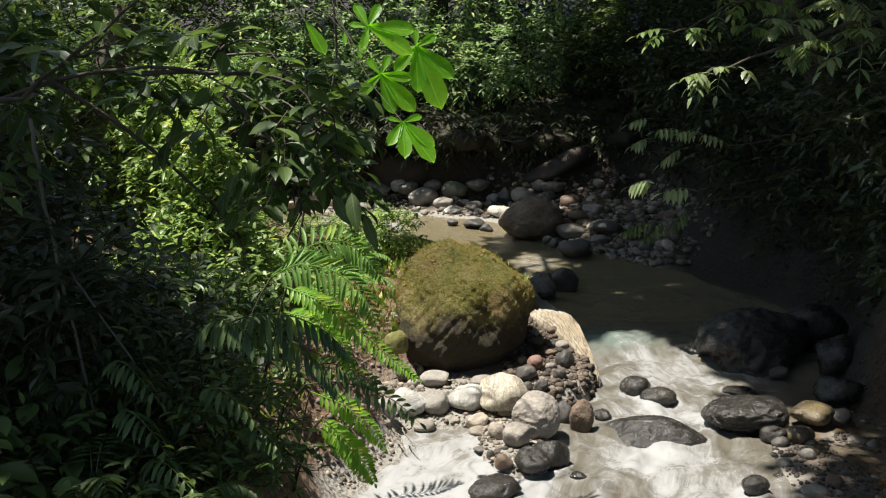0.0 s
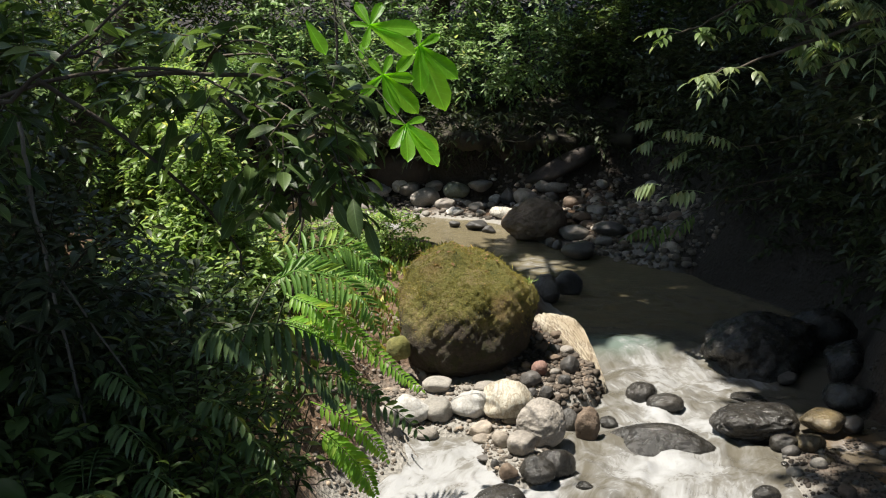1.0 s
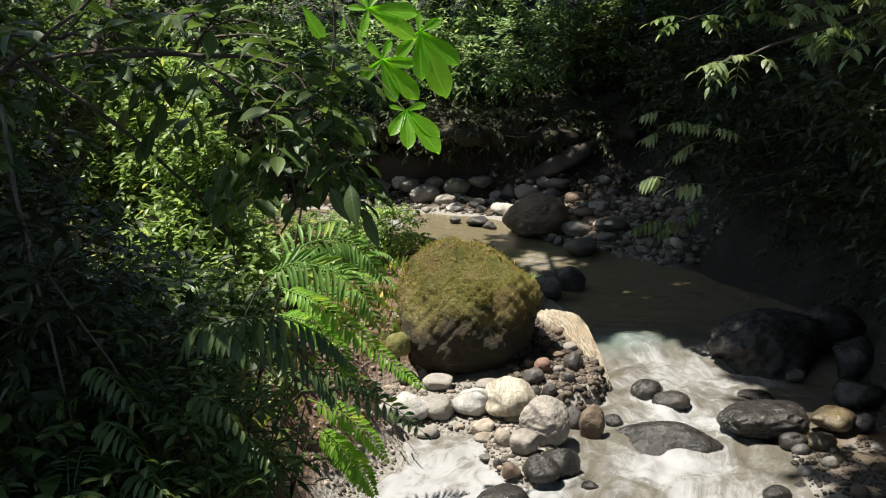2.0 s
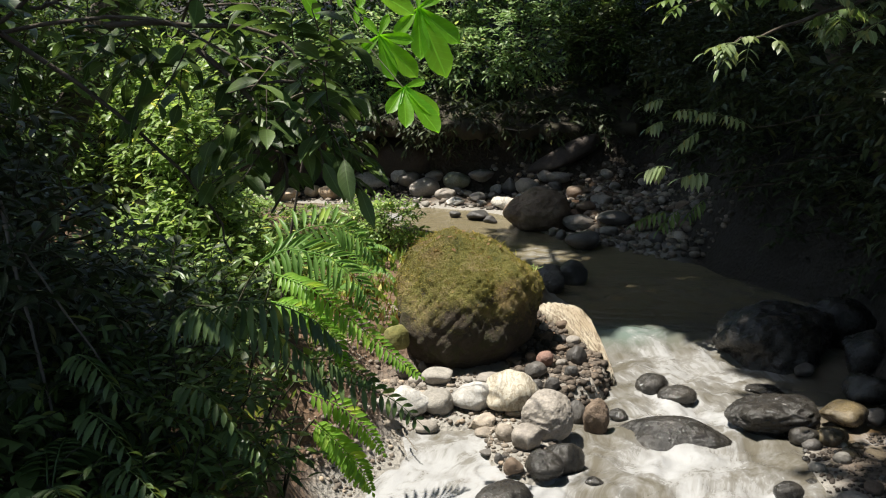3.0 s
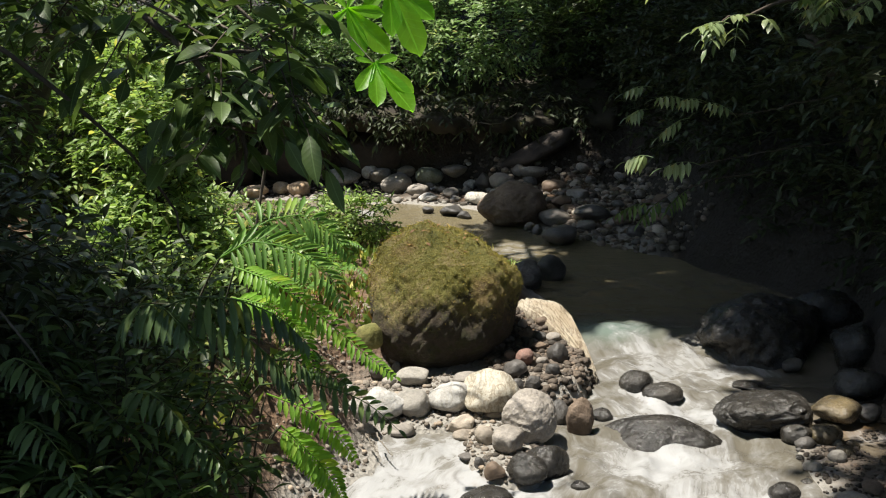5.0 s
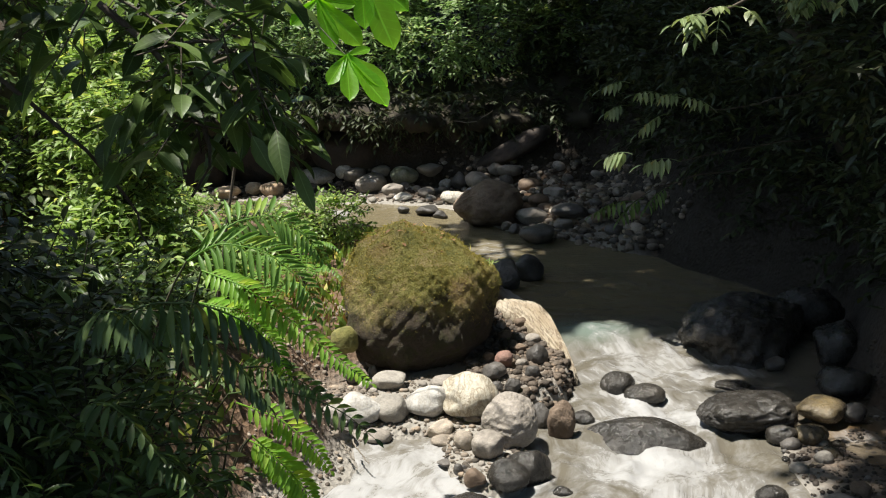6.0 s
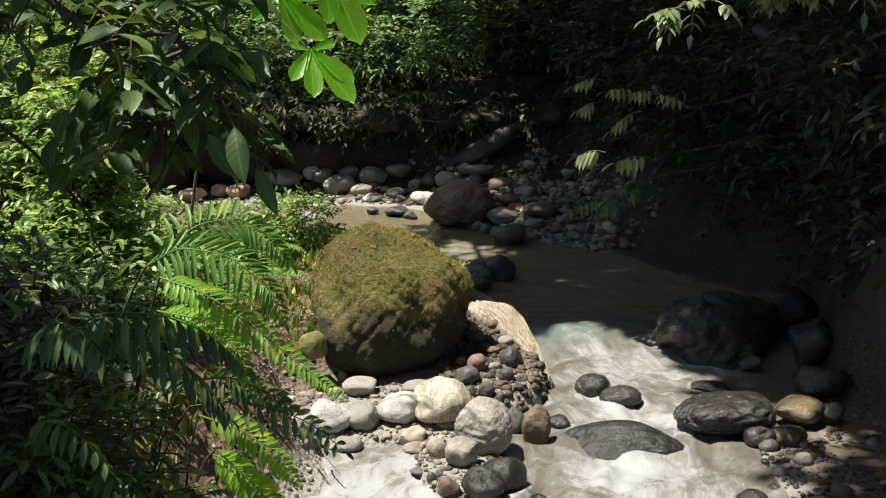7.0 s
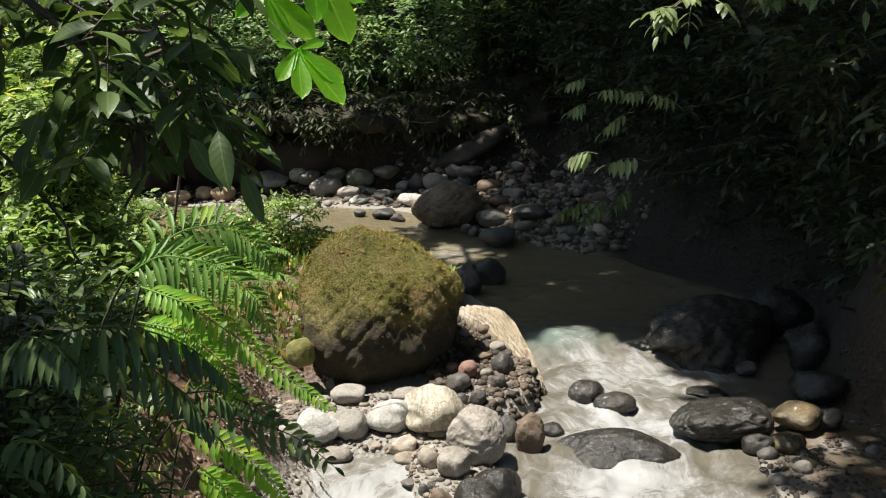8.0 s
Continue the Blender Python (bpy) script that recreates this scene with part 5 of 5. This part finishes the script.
leaf_cluster("mossy branch with scattered leaves above the bank", [(5.2, 7.6, 3.9), (3.9, 7.6, 3.66), (3.27, 7.6, 3.47), (3.0, 7.6, 3.34), (2.72, 7.6, 3.23)], 0.014, [((3.1, 7.6, 3.4), (3.02, 7.4, 3.12)), ((3.3, 7.6, 3.48), (3.25, 7.35, 3.2)), ((3.0, 7.6, 3.34), (2.78, 7.5, 3.2)), ((3.2, 7.6, 3.44), (3.0, 7.5, 3.5)), ((3.45, 7.6, 3.52), (3.4, 7.3, 3.3))], (0.19, 0.07), LEAF_GREY, 403, 0.6, 2)
for k, (x, y, z) in enumerate([(2.55, 8.6, 3.75), (2.75, 8.2, 3.55), (2.95, 8.5, 3.4), (3.3, 8.4, 3.75), (2.6, 9.3, 3.9), (3.2, 9.0, 3.3), (2.85, 9.5, 3.55), (3.75, 8.8, 3.5)]):
    leaf_cluster("leafy twigs hanging over the shaded bank", [(x + 1.9, y + 0.5, z + 0.7), (x + 0.8, y + 0.2, z + 0.35), (x, y, z)], 0.013, tuft((x, y, z), 5, 0.26, 60 + k) + tuft((x + 0.4, y + 0.1, z + 0.18), 4, 0.25, 80 + k), (0.15, 0.055), LEAF_GREY if k % 2 else LEAF_MID, 410 + k, 0.7, 4)
leaf_cluster("low dim spray over the cobbles", [(4.2, 12.2, 1.6), (3.2, 11.7, 1.6), (2.5, 11.5, 1.36)], 0.012, [((2.5, 11.5, 1.36), (2.05, 11.4, 1.25)), ((2.6, 11.5, 1.4), (2.3, 11.3, 1.2)), ((2.9, 11.6, 1.5), (2.6, 11.4, 1.3))], (0.18, 0.045), LEAF_MID, 407, 1.3, 6)


def overhanging_tree():
    """The dark tree of the near bank whose limbs hang before the view."""
    root = shrub("overhanging_tree", "dark tree with large drooping leaves hanging over the bank", on_land(-3.3, 4.3), [(-0.68, 5.05, 2.98, 0.3, 0.3, 0.28), (-1.2, 5.3, 3.3, 0.34, 0.35, 0.2), (-0.66, 5.15, 2.8, 0.16, 0.2, 0.2), (-0.76, 5.0, 2.72, 0.14, 0.15, 0.16), (-1.9, 5.4, 3.3, 0.45, 0.3, 0.2), (-2.35, 5.2, 2.9, 0.25, 0.3, 0.3), (-0.72, 5.15, 2.9, 0.24, 0.2, 0.25), (-2.6, 5.6, 3.2, 0.4, 0.4, 0.35), (-0.64, 5.15, 2.74, 0.15, 0.15, 0.12)], 130, (0.195, 0.075), LEAF_BROAD, 501, 6, 0.24, "full", droop=1.0, category="tree", bark=BARK, stemmed=False)
    rng = np.random.RandomState(5)
    wood = Tubes()
    b = np.array(on_land(-3.3, 4.3))
    wood.add(curve_points([b - (0, 0, 0.2), (-3.2, 4.5, 2.4), (-2.9, 4.7, 4.6), (-2.8, 4.8, 6.0)], 12), 0.13, 0.08, 10)
    for line, r in (([(-2.95, 4.65, 3.6), (-2.2, 5.0, 3.0), (-1.85, 5.0, 3.28), (-1.45, 5.0, 3.6)], 0.018), ([(-2.3, 5.0, 3.05), (-1.4, 5.05, 3.25), (-0.8, 5.0, 2.95)], 0.012), ([(-1.1, 5.05, 3.12), (-0.75, 5.0, 2.75), (-0.78, 4.95, 2.42)], 0.014), ([(-2.3, 5.0, 3.05), (-2.6, 5.0, 2.4), (-2.0, 5.1, 1.9)], 0.02), ([(-1.5, 5.05, 3.22), (-0.9, 5.2, 3.2), (-0.6, 5.2, 2.95)], 0.014), ([(-1.95, 5.0, 3.2), (-1.3, 5.3, 2.6), (-1.1, 5.6, 2.1)], 0.012)):
        wood.add(curve_points(line, 12, 0.01, rng), r, r * 0.35, 7)
    limb = part("limb", wood.mesh("limb"), BARK)
    limb.parent = root
    for ob in root.children:
        if ob is not limb and ob.data.materials[0] == BARK:
            ob["kind"] = "stuff"
    thing_parts(root)


overhanging_tree()


# A lobe widens towards its toothed, blunt tip.
STATIONS = ((0.0, 0.02), (0.16, 0.075), (0.34, 0.12), (0.52, 0.16), (0.68, 0.18), (0.8, 0.165), (0.87, 0.135), (0.92, 0.10), (0.965, 0.05), (1.0, 0.012))


def lobed_leaf(place, normal, lobes):
    """A leaf of broad lobes that spread from one point. lobes: (across, up) of each tip, in metres."""
    place, n = np.array(place), unit(np.array(normal, float))
    verts, quads, blade = [], [], []
    for dx, dz in lobes:
        d = np.array((dx, -(n[0] * dx + n[2] * dz) / n[1], dz))
        reach = np.linalg.norm(d)
        d = d / reach
        side = unit(np.cross(d, n))
        at = len(verts)
        for k, (u, w) in enumerate(STATIONS):
            tooth = 1 + 0.07 * (k % 2) * (u > 0.5)
            for j in (-1.0, -0.5, 0.0, 0.5, 1.0):
                lift = 0.06 * abs(j) - 0.08 * u * u + 0.012 * math.sin(9 * u + 4 * j)
                verts.append(place + d * u * reach + side * j * w * tooth * reach + n * lift * reach)
                blade.append((j * 0.9, u, 0.0))
        for k in range(len(STATIONS) - 1):
            for j in range(4):
                a = at + k * 5 + j
                quads.append((a, a + 1, a + 6, a + 5))
    return np.array(verts), np.array(quads), np.array(blade)


def palmate_tree():
    """A slender sapling with large lobed leaves that glow in the sun."""
    b = np.array(on_land(-1.5, 8.9))
    root = empty("lobed_leaf_sapling", b)
    wood = Tubes()
    wood.add(curve_points([b - (0, 0, 0.1), (-1.2, 8.8, 2.2), (-0.88, 8.6, 3.2), (-0.93, 8.5, 3.9), (-0.75, 7.8, 4.6), (-0.62, 7.2, 4.7)], 22), 0.012, 0.008, 8)
    part("stem", wood.mesh("stem"), BARK, root)
    top = np.array((-0.62, 7.2, 4.7))
    leaves = [
        ((-0.39, 6.3, 3.19), (0.1, -0.95, 0.25), ((0.08, -0.235), (0.215, -0.22), (0.19, -0.02), (-0.13, -0.125), (-0.085, 0.10), (0.05, 0.12))),
        ((-0.19, 6.9, 3.36), (0.15, -0.93, 0.3), ((0.02, -0.30), (0.18, -0.405), (0.26, -0.2), (0.14, 0.08), (0.0, 0.12), (-0.14, -0.16))),
        ((-0.24, 5.95, 2.92), (0.25, -0.75, 0.6), ((0.19, -0.215), (0.19, -0.13), (0.11, 0.04), (-0.09, 0.03), (0.02, -0.19), (-0.08, -0.12))),
        ((-0.48, 6.5, 3.48), (0.1, -0.85, 0.45), ((0.30, -0.01), (0.28, -0.16), (-0.09, 0.15), (0.07, 0.15), (-0.12, 0.02), (-0.03, -0.13))),
        ((-0.98, 7.27, 3.53), (0.3, -0.8, 0.5), ((0.15, -0.22),)),
        ((-0.70, 7.2, 3.46), (0.0, -0.8, 0.5), ((0.01, -0.08),)),
        ((-0.60, 7.2, 3.38), (0.0, -0.8, 0.5), ((0.02, -0.10), (0.07, -0.04))),
    ]
    for place, normal, lobes in leaves:
        v, q, blade = lobed_leaf(place, normal, lobes)
        stalk = Tubes()
        stalk.add(curve_points([top, (top + place) / 2 + (-0.3, 0.3, -0.1), np.array(place) + (0, 0.012, 0)], 8), 0.0035, 0.003, 5)
        me = mesh_of("lobed_leaf", v, [q])
        attribute(me, "blade", blade)
        part("leaf_stalk", stalk.mesh("leaf_stalk"), TWIG, root)
        part("lobed_leaf", me, LEAF_BIG, root, "large bright green lobed leaf")
    tagged(thing_parts(root), "slender sapling with large bright lobed leaves", "tree")


palmate_tree()


def vine(label, line, r, seed):
    t = Tubes()
    t.add(curve_points(line, 22, 0.004, np.random.RandomState(seed)), r, r * 0.6, 6)
    tagged(part("vine", t.mesh("vine"), BARK_PALE), label, "vine")


vine("thin pale hanging vine on the dark bank", [(-2.05, 5.0, 3.0), (-2.0, 5.0, 2.5), (-1.92, 5.05, 1.9), (-1.84, 5.2, 1.0)], 0.011, 1)
vine("thin pale hanging vine on the dark bank", [(-2.2, 5.2, 3.0), (-2.0, 5.1, 2.3), (-1.75, 5.1, 1.9), (-1.5, 5.3, 1.3), (-1.45, 5.4, 0.95)], 0.007, 2)
vine("dark root trailing from the far bank", [(0.7, 18.3, 1.9), (0.9, 18.2, 1.75), (1.4, 18.2, 1.7), (1.7, 18.2, 1.9)], 0.012, 3)
vine("bare twig lying at the water's edge", [(-0.42, 8.02, 0.20), (-0.38, 7.9, 0.19), (-0.32, 7.78, 0.15)], 0.008, 4)
vine("bare twig lying at the water's edge", [(-0.34, 8.03, 0.20), (-0.29, 7.88, 0.18), (-0.22, 7.74, 0.14)], 0.007, 5)


def grass(label, x0, x1, y0, y1, count, tall, mat, seed, inside):
    rng = np.random.RandomState(seed)
    x, y = rng.uniform(x0, x1, count), rng.uniform(y0, y1, count)
    ok = inside(x, y)
    x, y = x[ok], y[ok]
    n = len(x)
    blades = Leaves()
    blades.add(np.stack([x, y, ground_height(x, y) - 0.01], 1), rng.normal(0, 0.5, (n, 3)) + (0, 0, 1), rng.normal(size=(n, 3)), tall * rng.uniform(0.4, 1.2, n), rng.uniform(0.008, 0.018, n) * (1 + 3 * (rng.rand(n) < 0.3)), "blade")
    tagged(part("grass", blades.mesh("grass"), mat), label, "grass", kind="stuff")


grass("sunlit grass and low weeds on the spit", -3.0, 0.2, 9.3, 14.6, 5200, 0.14, GRASS, 601, lambda x, y: (from_stream(x, y) > 0.1) & (ground_height(x, y) > 0.36) & (np.hypot(x - 0.2, y - 10.05) > 0.6))
grass("low green plants along the bank", -3.5, -0.8, 5.0, 9.3, 2500, 0.16, GRASS, 602, lambda x, y: ground_height(x, y) > 0.55)
grass("dead leaves and litter on the spit", -1.6, -0.1, 10.2, 12.2, 500, 0.12, LEAF_DEAD, 603, lambda x, y: from_stream(x, y) > 0.2)

# ---- forest canopy over the stream ----
# Openings cut between the crowns where sun is wanted (x, y, radius along x, radius along y), as they fall on the ground
# along the sun.
GAPS = [(1.3, 10.4, 0.55, 0.75), (0.72, 8.3, 1.98, 2.6), (2.05, 10.2, 0.6, 1.0), (1.3, 14.3, 0.45, 0.5), (2.4, 15.6, 0.35, 0.35), (2.05, 16.9, 0.4, 0.3), (-0.95, 11.6, 1.15, 1.7), (-0.4, 17.7, 0.9, 0.5), (2.1, 7.3, 0.5, 0.45), (-0.1, 16.5, 1.5, 1.15), (-3.6, 14.4, 1.9, 2.1), (0.65, 6.15, 0.75, 0.7), (2.98, 8.65, 0.5, 0.45), (2.55, 9.7, 0.4, 0.35), (3.1, 8.1, 0.35, 0.3), (4.2, 8.6, 0.35, 0.35), (4.3, 19.4, 0.4, 0.4), (5.1, 20.0, 0.35, 0.35), (-0.9, 13.8, 0.8, 0.8), (-2.1, 11.0, 0.8, 0.9), (2.7, 10.45, 0.28, 0.28), (-0.5, 6.8, 0.9, 0.9), (0.9, 20.4, 2.6, 1.7), (-2.6, 20.2, 1.5, 1.0), (-2.6, 10.7, 0.7, 0.8), (-0.6, 20.4, 1.0, 1.0), (-1.9, 17.4, 1.9, 0.9)]


def open_to_sun(p):
    """Whether the sun shines past p onto the open places."""
    s = np.array(SUN)
    q = p - s * ((p[:, 2:] - 0.5) / s[2])
    hit = np.zeros(len(p), bool)
    for cx, cy, rx, ry in GAPS:
        a = np.arctan2(q[:, 1] - cy, q[:, 0] - cx)
        uneven = 1 + 0.12 * np.sin(3 * a + cx) + 0.08 * np.sin(7 * a + cy)
        far = np.hypot((q[:, 0] - cx) / rx, (q[:, 1] - cy) / ry) / uneven
        hit |= far < 1 + 0.4 * np.random.RandomState(len(p)).rand(len(p)) ** 2
    return hit


def tree(label, x, y, height, reach, count, seed, lean=(0, 0)):
    rng = np.random.RandomState(seed)
    b = np.array(on_land(x, y))
    root = empty("tree", b)
    top = b + (lean[0] + rng.uniform(-0.5, 0.5), lean[1] + rng.uniform(-0.5, 0.5), height)
    wood, leaves = Tubes(), Leaves()
    line = curve_points([b - (0, 0, 0.3), (b + top) / 2 + rng.normal(0, 0.15, 3), top], 10)
    wood.add(line, 0.06 + 0.018 * height, 0.05, 10)
    for k in range(9):
        a = k * 2.4 + rng.rand()
        s = line[5 + k % 4]
        e = top + (math.cos(a) * reach * rng.uniform(0.5, 0.9), math.sin(a) * reach * rng.uniform(0.5, 0.9), rng.uniform(-1.0, 0.8))
        wood.add(curve_points([s, (s + e) / 2 + (0, 0, 0.3), e], 7), 0.06, 0.012, 6)
    n = count
    r, a = reach * rng.rand(n) ** 0.45, rng.uniform(0, 6.283, n)
    p = np.stack([top[0] + r * np.cos(a), top[1] + r * np.sin(a), top[2] + 0.9 * np.sqrt(np.maximum(0, 1 - (r / reach) ** 2)) + rng.uniform(-1.3, 0.4, n)], 1)
    p = p + 0.35 * np.stack([ripple(p[:, 0], p[:, 1], 1.1, 71), ripple(p[:, 1], p[:, 0], 1.1, 72), 0 * r], 1)
    p = p[~open_to_sun(p)]
    s = np.array(SUN)
    q = p - s * ((p[:, 2:] - 0.5) / s[2])
    thin = smooth(8.0, 9.2, q[:, 1]) * smooth(-4.9, -4.0, q[:, 0]) * (1 - smooth(-2.2, -0.8, q[:, 0] + 1.2 * smooth(16, 18, q[:, 1])))
    p = p[rng.rand(len(p)) < 1 - 0.82 * thin]
    n = len(p)
    leaves.add(p, rng.normal(size=(n, 3)) * (1, 1, 0.35), (0, 0, 1) + rng.normal(0, 0.45, (n, 3)), rng.uniform(0.25, 0.45, n), rng.uniform(0.14, 0.24, n), "small")
    part("trunk", wood.mesh("trunk"), BARK, root)
    part("crown", leaves.mesh("crown"), LEAF_MID, root)
    tagged(thing_parts(root), label, "tree")


# Crowns stay out of view and only shape the light below.
SPOTS = [(-4.6, 3.2), (-6.0, 8.6), (-7.5, 13.5), (-6.6, 19.6), (-0.2, 21.5), (5.2, 20.5), (6.3, 15.2), (6.6, 10.4), (6.2, 5.6), (-4.0, -1.5), (5.4, 0.5), (0.5, -5.0), (-9.5, 5.0), (10.5, 8.0), (10, 14.5), (-10, 19), (9.5, 22)]
for k, (x, y) in enumerate(SPOTS):
    tree("tall forest tree out of view, its crown shaping light on the stream", x, y, 8.6 + (k * 37 % 10) / 5, 4.8, 8000 if x > -2 else 4500, 200 + k, (-2.4, 0) if x > 4 else (0, -1.5 if y > 18 else 0))
# Unseen trees added to keep sun and sky off pool and bank.
tree("unseen leaning tree added to shade the pool", 5.6, 12.6, 9.4, 4.4, 11000, 231, (-5.2, -0.2))
tree("unseen leaning tree added to shade the pool", 5.9, 9.0, 10.2, 4.2, 11000, 232, (-4.4, 0.4))
tree("unseen low tree with a dense crown, added to darken the bank", 6.6, 10.6, 5.4, 2.9, 8000, 234, (-1.3, 0))
tree("unseen low tree with a dense crown, added to darken the bank", 6.4, 14.2, 5.6, 2.8, 7000, 235, (-1.2, 0))
tree("unseen leaning forest tree added to keep sun off the pool", -5.2, 12.4, 10.0, 4.0, 6000, 233, (4.0, 0.6))
